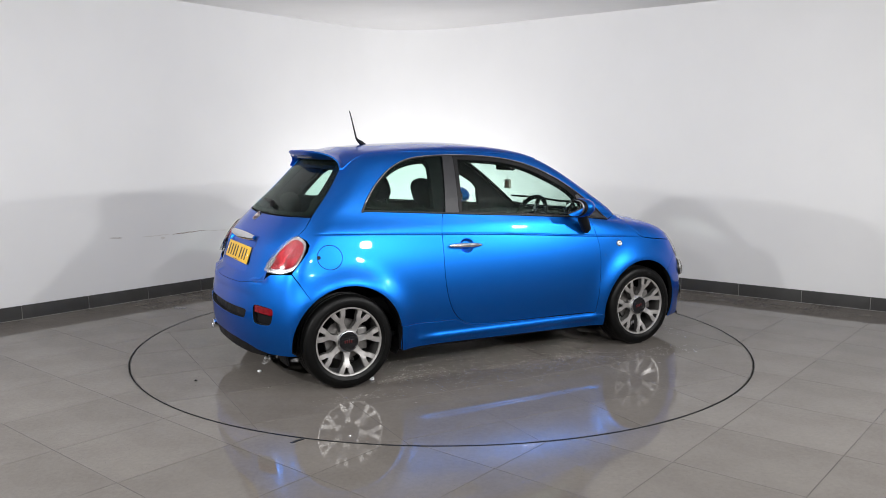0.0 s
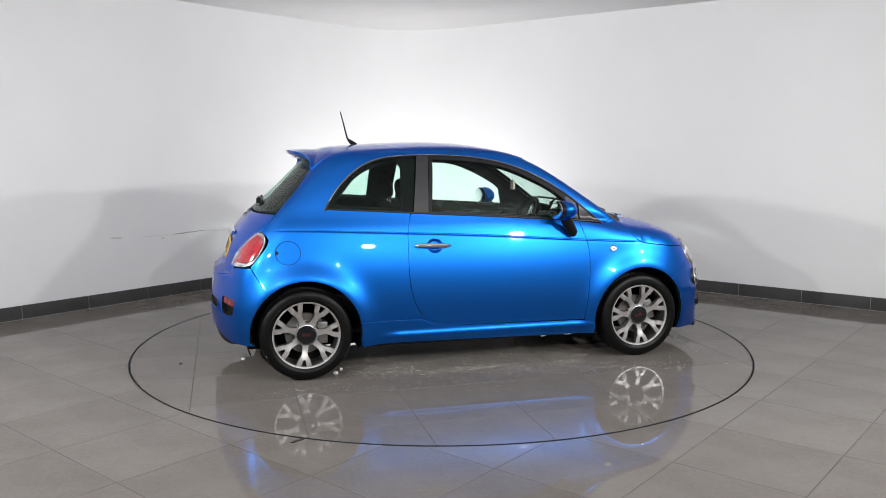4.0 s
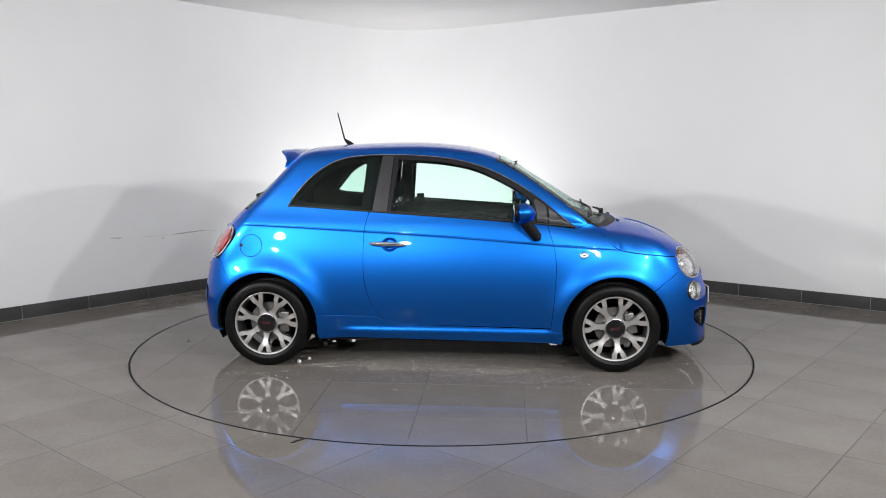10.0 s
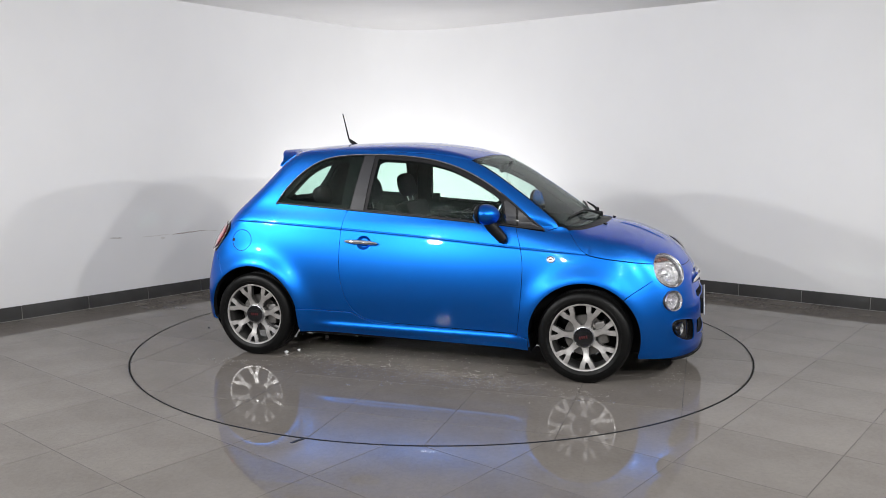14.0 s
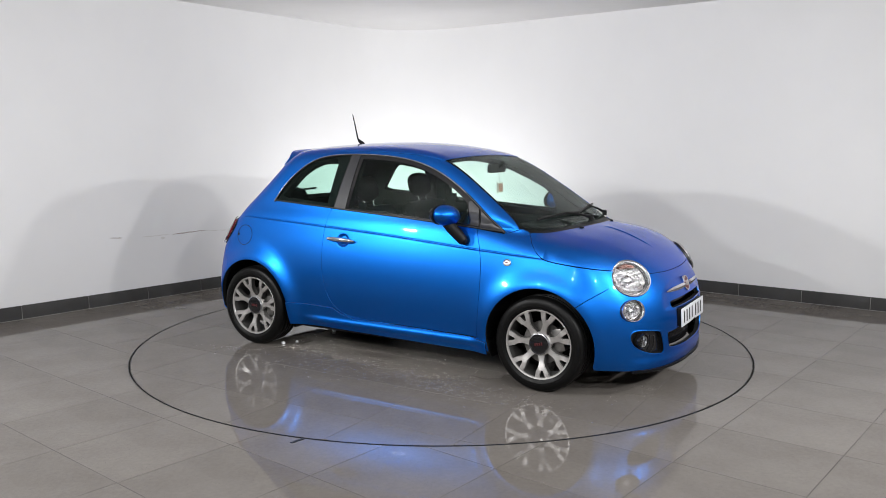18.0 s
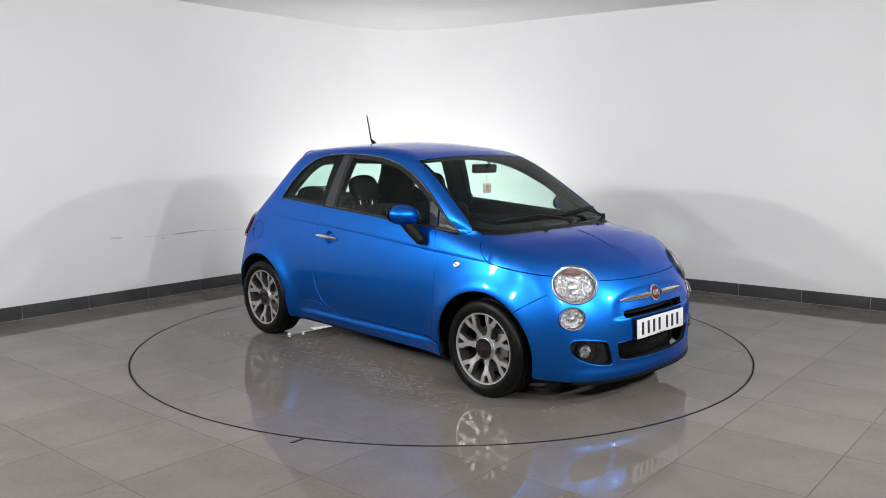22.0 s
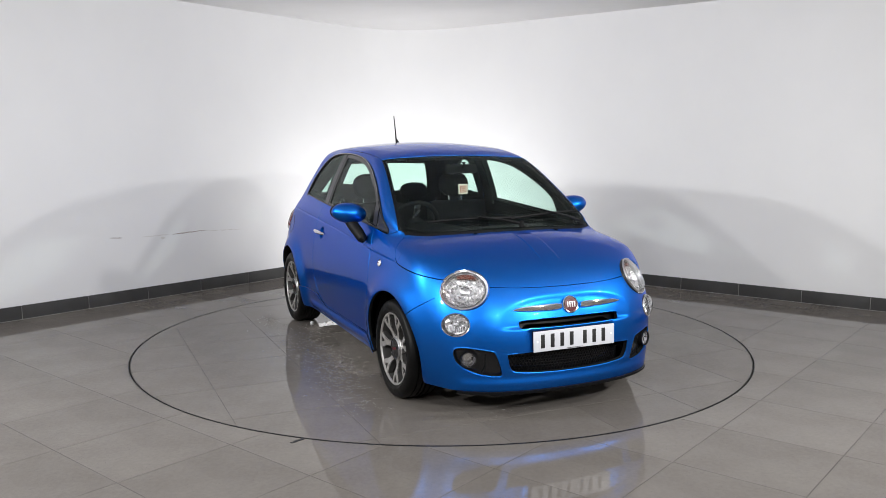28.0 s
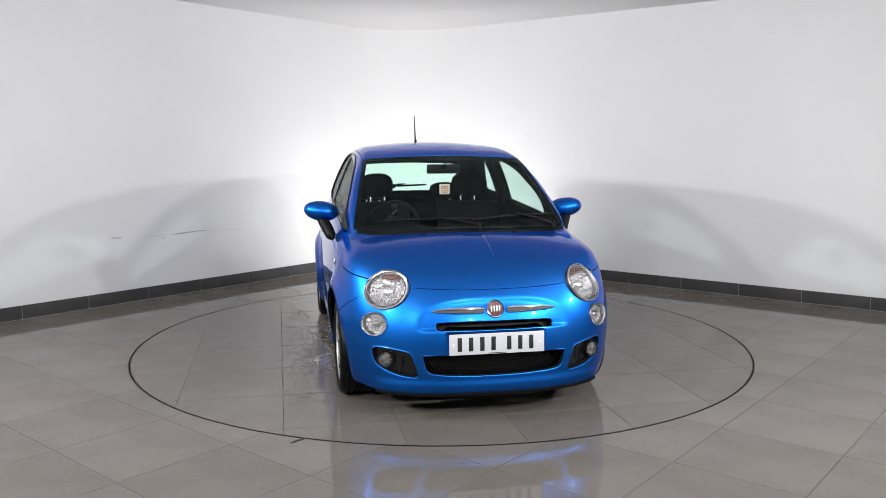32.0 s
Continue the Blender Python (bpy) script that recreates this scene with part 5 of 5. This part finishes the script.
def badge(q, n, r, parent_label):
    m = frame_on(q, n)
    bm = bmesh.new()
    lathe(bm, [(r * 0.99, -0.006), (r, 0.006), (r * 0.94, 0.011), (r * 0.84, 0.010), (r * 0.82, 0.007), (0.0, 0.008)], 48, m=m)
    base = bits("badge", bm, CHROME, None, parent_label)
    bm = bmesh.new()
    lathe(bm, [(r * 0.80, 0.006), (r * 0.78, 0.0095), (0.0, 0.0125)], 40, m=m)
    bits("badge_face", bm, CRIMSON, base)
    for i in range(4):
        x = (i - 1.5) * r * 0.30
        bm = bmesh.new()
        block(bm, x - r * 0.075, x + r * 0.075, -r * 0.32, r * 0.32, 0.010, 0.0145, 0.001, m)
        bits("badge_bar", bm, ALLOY, base)
    return base


q, n = nose_point(0.0, 0.604)
badge(q + n * 0.004, Vector((1, 0, 0.28)), 0.049, "round chrome and dark red badge")
q, n = tail_point(0.0, 1.005)
badge(q + n * 0.002, n, 0.036, "round chrome and dark red badge on the tailgate")


def plate(q, n, base_mat, label, name):
    """A number plate, its characters as plain bars."""
    m = frame_on(q, n)
    bm = bmesh.new()
    block(bm, -0.26, 0.26, -0.0555, 0.0555, -0.006, 0.0, 0.002, m)
    ob = bits(name, bm, base_mat, None, label)
    x = -0.222
    for i in range(7):
        wide = 0.05
        bm = bmesh.new()
        block(bm, x + 0.006, x + wide - 0.020, -0.037, 0.037, -0.002, 0.0012, 0.0008, m)
        bits("character_bar", bm, INK, ob)
        x += 0.061 + (0.025 if i == 3 else 0)
    for x in (-0.238, 0.238):
        bm = bmesh.new()
        lathe(bm, [(0.006, -0.001), (0.006, 0.002), (0.0, 0.0028)], 12, m=m @ pose(x, 0, 0))
        bits("plate_screw", bm, WHITE, ob)
    bm = bmesh.new()
    block(bm, -0.05, 0.05, -0.0525, -0.049, -0.002, 0.0009, 0, m)
    bits("maker_line", bm, INK, ob)
    return ob


bm = bmesh.new()
block(bm, 2.955, 3.001, -0.25, 0.25, 0.378, 0.485, 0.006)
bits("plate_holder", bm, BLACK)
plate(Vector((3.007, 0, 0.431)), Vector((1, 0, 0.05)), PLATE_WHITE, "white number plate with black bars", "number_plate")
plate(Vector((-0.455, 0, 0.782)), Vector((-1, 0, 0.36)), YELLOW, "yellow number plate with black bars", "rear_number_plate")
bm = bmesh.new()
tube(bm, [tuple(tail_point(y, 0.893)[0] + Vector((-0.008, 0, 0))) for y in np.linspace(-0.26, 0.26, 15)], [0.008 + 0.020 * math.sin(math.pi * (k + 0.6) / 15.2) ** 0.6 for k in range(15)], 14)
bits("plate_lamp_bar", bm, CHROME, None, "chrome bar over the plate")
# fog lamps
for s in (-1, 1):
    m = frame_on(Vector((2.885, s * 0.585, 0.340)), Vector((0.93, s * 0.36, 0)))
    bm = bmesh.new()
    lathe(bm, [(0.044, -0.05), (0.046, -0.012), (0.043, -0.004), (0.039, -0.004), (0.036, -0.012), (0.036, -0.05)], 40, True, m=m)
    fogl = bits("fog_lamp", bm, GLOSS, None, "small round fog lamp in a gloss black recess")
    bm = bmesh.new()
    lathe(bm, [(0.037, -0.012), (0.026, -0.035), (0.0, -0.04), (0.0, -0.042), (0.028, -0.037), (0.039, -0.013)], 32, True, m=m)
    bits("reflector", bm, CHROME, fogl)
    bm = bmesh.new()
    lathe(bm, [(0.038, -0.013), (0.038, -0.009), (0.022, -0.004), (0.0, -0.002), (0.0, -0.004), (0.022, -0.0065), (0.036, -0.012)], 32, True, m=m)
    bits("lens", bm, LENS, fogl).visible_shadow = False
    bm = bmesh.new()
    tube(bm, [front_point(s * a, z)[0] + front_point(s * a, z)[1] * -0.012 for a, z in ((0.52, 0.262), (0.50, 0.30), (0.50, 0.36))], 0.004, 6)
    bits("recess_fin", bm, BLACK)

# ---- roof, spoiler, aerial, wipers ----
def build_spoiler():
    """The roof spoiler, lofted across the car."""
    bm = bmesh.new()
    rings = []
    n = 26
    for k in range(n + 1):
        f = -1 + 2 * k / n
        y = 0.490 * f
        sweep = 0.135 * abs(f) ** 2.6
        drop = 0.020 * f * f + 0.055 * abs(f) ** 6
        tip = Vector((-0.040 + sweep, y, 1.436 - drop))
        xs = 0.315 - 0.075 * f * f
        on = [Vector(q) for q in from_above(np.array([(xs - 0.05 * a, y) for a in range(4)]))]
        on = [q + Vector((0, 0, h)) for q, h in zip(on, (-0.004, 0.0025, 0.005, 0.009))]
        tip = tip.lerp(on[3] + Vector((-0.02, 0, 0.002)), abs(f) ** 8)
        root_low = Vector((0.105 + 0.30 * sweep, y, 1.352 - 0.010 * f * f))
        under = tip + Vector((0.014, 0, -0.030 * (1 - 0.6 * abs(f) ** 4)))
        mid = on[3].lerp(tip, 0.45) + Vector((0, 0, 0.004))
        thin = abs(f) ** 4
        under, root_low = under.lerp(tip + Vector((0.02, 0, -0.012)), thin), root_low.lerp(on[2] + Vector((-0.01, 0, -0.016)), thin)
        pts = on + [mid, mid.lerp(tip, 0.65) + Vector((0, 0, 0.001)), tip + Vector((0.006, 0, 0.0)), tip + Vector((0, 0, -0.008)), under, under.lerp(root_low, 0.5) + Vector((0, 0, -0.002)), root_low, root_low + Vector((0.07, 0, 0.0))]
        rings.append([bm.verts.new(q) for q in pts])
    m = len(rings[0])
    for a, b in zip(rings, rings[1:]):
        for i in range(m):
            bm.faces.new((a[i], a[(i + 1) % m], b[(i + 1) % m], b[i])).material_index = 1 if i in (9, 10, 11) else 0
    bm.faces.new(rings[0])
    bm.faces.new(rings[-1][::-1])
    bmesh.ops.recalc_face_normals(bm, faces=bm.faces)
    ob = bits("spoiler", bm, (PAINT, GLOSS), None, "blue roof spoiler over the rear screen")
    bm = bmesh.new()
    block(bm, 0.010, 0.02, -0.14, 0.14, 1.383, 1.393, 0.003)
    bits("brake_lamp", bm, GLOSS, ob)


build_spoiler()
bm = bmesh.new()
q = Vector((0.41, 0, 1.468))
tube(bm, [q + Vector((0.045, 0, 0.0)), q + Vector((0.02, 0, 0.012)), q + Vector((-0.005, 0, 0.03)), q + Vector((-0.018, 0, 0.045))], [0.012, 0.016, 0.012, 0.006], 12)
aerial = bits("aerial", bm, BLACK, None, "thin black roof aerial")
bm = bmesh.new()
tube(bm, [(0.392, 0, 1.51), (0.37, 0, 1.60), (0.344, 0, 1.702)], [0.0062, 0.0050, 0.0038], 8)
bits("mast", bm, BLACK, aerial)


def wiper(name, project, pivot, knee, ends, r=0.006):
    a = [Vector(project(np.array([q]))[0]) + Vector(normal_at(project(np.array([q])))[0]) * h for q, h in ((pivot, 0.02), (knee, 0.03))]
    bm = bmesh.new()
    tube(bm, [a[0], a[0].lerp(a[1], 0.4) + Vector((0, 0, 0.006)), a[1]], [0.011, 0.008, 0.005], 8)
    lathe(bm, [(0.016, -0.02), (0.016, 0.012), (0.010, 0.018), (0.0, 0.018)], 16, m=Matrix.Translation(a[0]))
    arm = bits(name, bm, BLACK, None, "black wiper arm and blade")
    line = np.array([np.array(ends[0]) + (np.array(ends[1]) - np.array(ends[0])) * f for f in np.linspace(0, 1, 12)])
    q = project(line)
    nn = normal_at(q)
    bm = bmesh.new()
    tube(bm, [Vector(p) + Vector(m) * 0.010 for p, m in zip(q, nn)], 0.0075, 8)
    tube(bm, [Vector(p) + Vector(m) * 0.003 for p, m in zip(q, nn)], 0.003, 6)
    bits("blade", bm, BLACK, arm)


wiper("wiper", from_screen, (0.08, -0.075), (-0.18, 0.03), ((-0.50, 0.055), (0.10, 0.025)))
wiper("wiper", from_screen, (0.58, 0.0), (0.34, 0.075), ((0.05, 0.015), (0.62, 0.125)))
for y in (-0.28, 0.28):
    q = from_above(np.array([(2.36, y)]))
    bm = bmesh.new()
    block(bm, -0.012, 0.012, -0.010, 0.010, 0.0, 0.010, 0.004, frame_on(Vector(q[0]), Vector(normal_at(q)[0])))
    bits("washer_jet", bm, BLACK)
wiper("rear_wiper", from_behind, (-0.16, 1.080), (0.02, 1.092), ((-0.12, 1.088), (0.34, 1.100)))
bm = bmesh.new()
lathe(bm, [(0.030, 0.0), (0.030, 0.10), (0.026, 0.105), (0.024, 0.10), (0.024, 0.0)], 24, True, m=Matrix.Translation((-0.47, 0.26, 0.262)) @ pose(0, 0, 0, ry=-90))
bits("exhaust", bm, CHROME, None, "polished exhaust tip")


# ---- the cabin ----
def build_seat(y, rear=False):
    seat = new("rear_seat" if rear else "front_seat")
    seat.parent = car
    seat.location = (OFF[0] + (0.36 if rear else 1.12), OFF[1] + y, 0)
    wide = 0.30 if rear else 0.25
    bm = bmesh.new()
    block(bm, -0.22, 0.26, -wide, wide, 0.38 if rear else 0.34, 0.52 if rear else 0.49, 0.055)
    part("cushion", bm, FABRIC, seat)
    lean = pose(-0.20, 0, 0.47, ry=-16 if not rear else -14)
    bm = bmesh.new()
    block(bm, -0.07, 0.06, -wide, wide, 0.0, 0.50 if rear else 0.58, 0.05, lean)
    block(bm, 0.0, 0.085, -wide, -wide + 0.10, 0.05, 0.42, 0.035, lean)
    block(bm, 0.0, 0.085, wide - 0.10, wide, 0.05, 0.42, 0.035, lean)
    part("backrest", bm, FABRIC, seat)
    bm = bmesh.new()
    z0 = 0.52 if rear else 0.62
    bmesh.ops.create_uvsphere(bm, u_segments=28, v_segments=18, radius=1.0)
    for v in bm.verts:
        a = v.co
        e = 0.75
        v.co = lean @ Vector((0.0 + 0.055 * math.copysign(abs(a.x) ** e, a.x), 0.125 * math.copysign(abs(a.y) ** e, a.y), z0 + 0.09 + (0.095 if not rear else 0.075) * math.copysign(abs(a.z) ** e, a.z)))
    part("headrest", bm, FABRIC, seat, "padded black headrest")
    for s in (-1, 1):
        bm = bmesh.new()
        tube(bm, [lean @ Vector((0, 0.055 * s, z0 - 0.14)), lean @ Vector((0, 0.055 * s, z0 + 0.04))], 0.006, 8)
        part("headrest_post", bm, SATIN, seat)
    return seat


for y in (-0.36, 0.36):
    build_seat(y)
    build_seat(y * 0.87, True)

# dashboard, steering wheel, mirror
bm = bmesh.new()
n = 24
rings = []
for k in range(n + 1):
    y = -0.68 + 1.36 * k / n
    c = (y / 0.68) ** 2
    hood = 0.055 * math.exp(-((y + 0.36) / 0.15) ** 2)
    rings.append([bm.verts.new(q) for q in ((2.02 - 0.22 * c, y, 0.60), (1.78 - 0.04 * c, y, 0.62), (1.70 - 0.02 * c, y, 0.74), (1.72 - 0.02 * c, y, 0.86), (1.76, y, 0.915 + hood), (1.82, y, 0.93 + hood), (1.95 - 0.05 * c, y, 0.925), (2.14 - 0.20 * c, y, 0.935))])
for a, b in zip(rings, rings[1:]):
    for k in range(len(a) - 1):
        bm.faces.new((a[k], a[k + 1], b[k + 1], b[k]))
bmesh.ops.recalc_face_normals(bm, faces=bm.faces)
bits("dashboard", bm, TRIM, None, "dark soft-plastic dashboard")
turn = Matrix.Translation((1.60, -0.36, 0.93)) @ pose(0, 0, 0, ry=-66)
bm = bmesh.new()
tube(bm, [turn @ Vector((0.175 * math.cos(a), 0.175 * math.sin(a), 0)) for a in np.linspace(0, 2 * math.pi, 41)], 0.0155, 10, False)
steer = bits("steering_wheel", bm, TRIM, None, "black steering wheel")
bm = bmesh.new()
lathe(bm, [(0.0, -0.05), (0.06, -0.05), (0.075, -0.02), (0.06, 0.0), (0.0, 0.008)], 28, m=turn)
bits("wheel_boss", bm, TRIM, steer)
for a in (0, 180, -90):
    bm = bmesh.new()
    block(bm, 0.05, 0.17, -0.02, 0.02, -0.022, -0.006, 0.006, turn @ pose(0, 0, 0, rz=a + 90))
    bits("wheel_spoke", bm, SATIN if a == -90 else TRIM, steer)
bm = bmesh.new()
block(bm, 1.595, 1.63, -0.125, 0.105, 1.275, 1.338, 0.014)
rvm = bits("rear_view_mirror", bm, TRIM, None, "black interior mirror behind the windscreen")
bm = bmesh.new()
tube(bm, [(1.63, -0.01, 1.31), (1.66, -0.01, 1.335), (1.655, -0.01, 1.352)], [0.010, 0.008, 0.016], 8)
bits("mirror_stalk", bm, TRIM, rvm)
bm = bmesh.new()
block(bm, 0.28, 1.88, -0.66, 0.66, 0.26, 0.29, 0.01)
block(bm, 0.95, 1.75, -0.09, 0.09, 0.28, 0.52, 0.04)
bits("cabin_floor", bm, TRIM)
for s in (-1, 1):
    bm = bmesh.new()
    block(bm, 0.74, 1.86, s * 0.64 - 0.05, s * 0.64 + 0.05, 0.35, 0.93, 0.04)
    bits("door_lining", bm, TRIM)
    bm = bmesh.new()
    block(bm, 0.86, 0.92, s * 0.615 - 0.012, s * 0.615 + 0.012, 1.0, 1.075, 0.008)
    bits("belt_guide", bm, TRIM)
# parcel shelf
bm = bmesh.new()
block(bm, -0.26, 0.04, -0.56, 0.56, 0.90, 0.925, 0.008)
bits("parcel_shelf", bm, TRIM)

# hanging air freshener
tag = tagged(empty("air_freshener"), "small square air freshener hanging from the mirror", "air freshener")
bm = bmesh.new()
block(bm, 1.629, 1.645, -0.041, 0.027, 1.136, 1.204, 0.002)
bits("card", bm, CARD, tag).location = (*OFF, 0)
bm = bmesh.new()
for x in (1.645, 1.6275):
    for y0, y1, z0, z1 in ((-0.030, -0.024, 1.147, 1.193), (0.010, 0.016, 1.147, 1.193), (-0.024, 0.010, 1.187, 1.193), (-0.024, 0.010, 1.147, 1.153), (-0.018, 0.004, 1.172, 1.181), (-0.018, 0.004, 1.158, 1.166)):
        block(bm, x, x + 0.0015, y0, y1, z0, z1, 0)
bits("print", bm, PRINT, tag).location = (*OFF, 0)
bm = bmesh.new()
tube(bm, [(1.637, -0.007, 1.203), (1.625, -0.009, 1.283)], 0.001, 6)
bits("string", bm, TRIM, tag).location = (*OFF, 0)


# ---- water, crumbs and scuffs ----
def beads(name, spots, mat):
    """Flattened drops: each spot is a place, a normal, a radius and a stretch."""
    verts, faces = [], []
    for q, n, r, long, turn in spots:
        m = frame_on(Vector(q), Vector(n), (0.3, 0.2, 1) if abs(n[2]) < 0.9 else (1, 0, 0))
        k = len(verts)
        for ring, (rad, high) in enumerate(((1.0, 0.0), (0.74, 0.36))):
            for i in range(8):
                a = 2 * math.pi * i / 8 + ring * 0.3
                x, y = rad * r * long * math.cos(a), rad * r * math.sin(a)
                verts.append(m @ Vector((x * math.cos(turn) - y * math.sin(turn), x * math.sin(turn) + y * math.cos(turn), high * r)))
        verts.append(m @ Vector((0, 0, 0.50 * r)))
        for i in range(8):
            faces.append((k + i, k + (i + 1) % 8, k + 8 + (i + 1) % 8, k + 8 + i))
            faces.append((k + 8 + i, k + 8 + (i + 1) % 8, k + 16))
    me = bpy.data.meshes.new(name)
    me.from_pydata([tuple(v) for v in verts], [], faces)
    me.materials.append(mat)
    me.shade_smooth()
    ob = new(name, me)
    ob.visible_shadow = False
    return ob


rng = random.Random(7)
spots = []
for cx, cy, sx, sy, n in ((0.45, -0.72, 0.13, 0.09, 110), (0.95, -0.82, 0.28, 0.07, 150), (1.45, -0.86, 0.22, 0.07, 130), (1.85, -0.95, 0.20, 0.10, 90), (1.0, -0.45, 0.5, 0.12, 90),
                          (2.25, -1.02, 0.18, 0.06, 50), (2.80, -0.45, 0.06, 0.14, 40), (-0.05, -0.98, 0.15, 0.05, 35), (1.2, 0.80, 0.5, 0.10, 120), (0.9, -1.05, 0.5, 0.08, 40), (1.05, -0.97, 0.45, 0.06, 70), (1.6, -1.0, 0.25, 0.05, 40)):
    for _ in range(int(n * 3.6)):
        x, y = rng.gauss(cx, sx), rng.gauss(cy, sy)
        if math.hypot(x + OFF[0], y + OFF[1]) > 2.15:
            continue
        r = 0.0024 + 0.0072 * rng.random() ** 3
        spots.append(((x + OFF[0], y + OFF[1], 0.0), (0, 0, 1), r, 1.0 + 1.8 * rng.random() ** 2, rng.random() * 3.0 - 1.5))
drops = tagged(beads("water_drops", spots, DROPS), "scattered clear water drops on the turntable tiles", "water", kind="stuff")

# a thin film of water under the car
rim = []
for k in range(120):
    a = 2 * math.pi * k / 120
    wave = 1 + 0.06 * math.sin(5 * a + 1) + 0.05 * math.sin(11 * a + 2.2) + 0.035 * math.sin(23 * a) + 0.03 * math.sin(37 * a + 0.7)
    c, d = math.cos(a), math.sin(a)
    rim.append((1.12 + OFF[0] + 1.02 * wave * math.copysign(abs(c) ** 0.7, c), OFF[1] - 0.12 + 0.74 * wave * math.copysign(abs(d) ** 0.7, d)))
bm = bmesh.new()
prism(bm, rim, 0.0004, 0.0012)
puddle = tagged(part("puddle", bm, WATER, smooth=False), "thin clear film of water under the blue car", "water")
puddle.visible_shadow = False


# beads on the panes and the roof
spots = []
lay = from_side(-1)
pts = []
for _ in range(520):
    x = 0.86 + 0.86 * rng.random() ** 1.2
    z = BELT(x) + 0.018 + 0.085 * rng.random() ** 1.6 * (1.25 - 0.7 * (x - 0.86))
    pts.append((x, float(z)))
for _ in range(90):
    x = 1.45 + 0.28 * rng.random()
    pts.append((x, 1.31 - 0.62 * (x - 1.45) - 0.10 * rng.random() ** 2))
q = lay(np.array(pts))
nn = normal_at(q)
for p, n in zip(q - nn * 0.0035, nn):
    spots.append((p, n, 0.0014 + 0.0030 * rng.random() ** 2, 1.0, 0.0))
win = beads("window_beads", spots, DROPS)
win.parent, win.location, win["kind"], win["label"] = car, (*OFF, 0), "stuff", "small water beads on the door window"
spots = []
pts = [(rng.gauss(0.12, 0.22), 0.75 - 0.16 * rng.random() ** 1.5) for _ in range(260)] + [(-0.5 + rng.random(), 0.7 * rng.random()) for _ in range(60)] + [(rng.gauss(-0.22, 0.08), rng.gauss(0.12, 0.04)) for _ in range(90)]
pts = [p for p in pts if abs(p[0]) < 0.5]
q = from_screen(np.array(pts))
nn = normal_at(q)
for p, n in zip(q, nn):
    spots.append((p - n * 0.001, n, 0.0012 + 0.0026 * rng.random() ** 2, 1.0, 0.0))
pts = [(1.50 - 0.5 * rng.random() ** 2, rng.gauss(0.05, 0.18)) for _ in range(90)] + [(0.4 + rng.random(), -0.45 + 0.9 * rng.random()) for _ in range(30)]
q = from_above(np.array(pts))
nn = normal_at(q)
for p, n in zip(q, nn):
    spots.append((p, n, 0.0014 + 0.0032 * rng.random() ** 2, 1.0 + rng.random(), rng.random() * 3))
top_beads = beads("roof_beads", spots, WATER)
top_beads.parent, top_beads.location, top_beads["kind"], top_beads["label"] = car, (*OFF, 0), "stuff", "water beads on the roof and the windscreen"


def crumb(x, y, r, seed, mat, label):
    """A small angular crumb on the turntable."""
    rr = random.Random(seed)
    bm = bmesh.new()
    bmesh.ops.create_icosphere(bm, subdivisions=1, radius=r)
    for v in bm.verts:
        v.co *= 0.7 + 0.6 * rr.random()
        v.co.z = max(v.co.z * 0.8, -0.4 * r)
    low = min(v.co.z for v in bm.verts)
    for v in bm.verts:
        v.co.z -= low
        v.co.x += x + OFF[0]
        v.co.y += y + OFF[1]
    return tagged(part("foam_crumb" if mat is FOAM else "dirt_chip", bm, mat, smooth=False), label, "debris", "bits on the turntable")


crumbs = [crumb(x, y, r, i, FOAM, "small white foam crumb on the wet tiles") for i, (x, y, r) in enumerate(((0.187, -0.682, 0.017), (0.237, -0.585, 0.011), (0.256, -0.173, 0.020), (-0.25, 0.13, 0.016), (-0.15, 0.16, 0.017), (-0.38, -0.16, 0.012)))]
crumbs.append(crumb(-0.79, -0.174, 0.010, 9, INK, "dark speck of dirt on the tiles"))

# scuffs on the left wall
def scuff(along, z, long, tall, seed, mat, lean=0.0):
    r = random.Random(seed)
    bm = bmesh.new()
    n = 26
    up, low = [], []
    for i in range(n + 1):
        f = i / n
        w = tall * (0.25 + 0.75 * r.random()) * math.sin(math.pi * min(1, max(0, f))) ** 0.4
        zz = z + lean * f + 0.006 * r.random()
        base = CORNER + ALONG_L * (along - long * f) - OUT_L * 0.0012
        up.append(bm.verts.new((base.x, base.y, zz + w / 2)))
        low.append(bm.verts.new((base.x, base.y, zz - w / 2)))
    for i in range(n):
        bm.faces.new((low[i], low[i + 1], up[i + 1], up[i]))
    bmesh.ops.recalc_face_normals(bm, faces=bm.faces)
    return part("scuff", bm, mat, smooth=False)


marks = tagged(empty("wall_scuff"), "brown rub mark along the white wall", "scuff mark", kind="structure")
for p in ((3.93, 0.618, 0.12, 0.012, 1, SCUFF, -0.012), (3.62, 0.598, 0.30, 0.010, 2, FAINT, 0.0), (3.30, 0.596, 0.32, 0.012, 3, SCUFF, 0.008), (3.03, 0.603, 0.14, 0.008, 4, SCUFF, 0.004), (2.9, 0.60, 0.45, 0.010, 5, FAINT, -0.02), (3.42, 0.570, 0.05, 0.03, 6, FAINT, 0.0)):
    scuff(*p).parent = marks


def motions():
    for thing in (car, table, tag, drops, puddle, *crumbs):
        walk(thing, [(t, pose(0, 0, 0, rz=a)) for t, a in TURN])


motions()
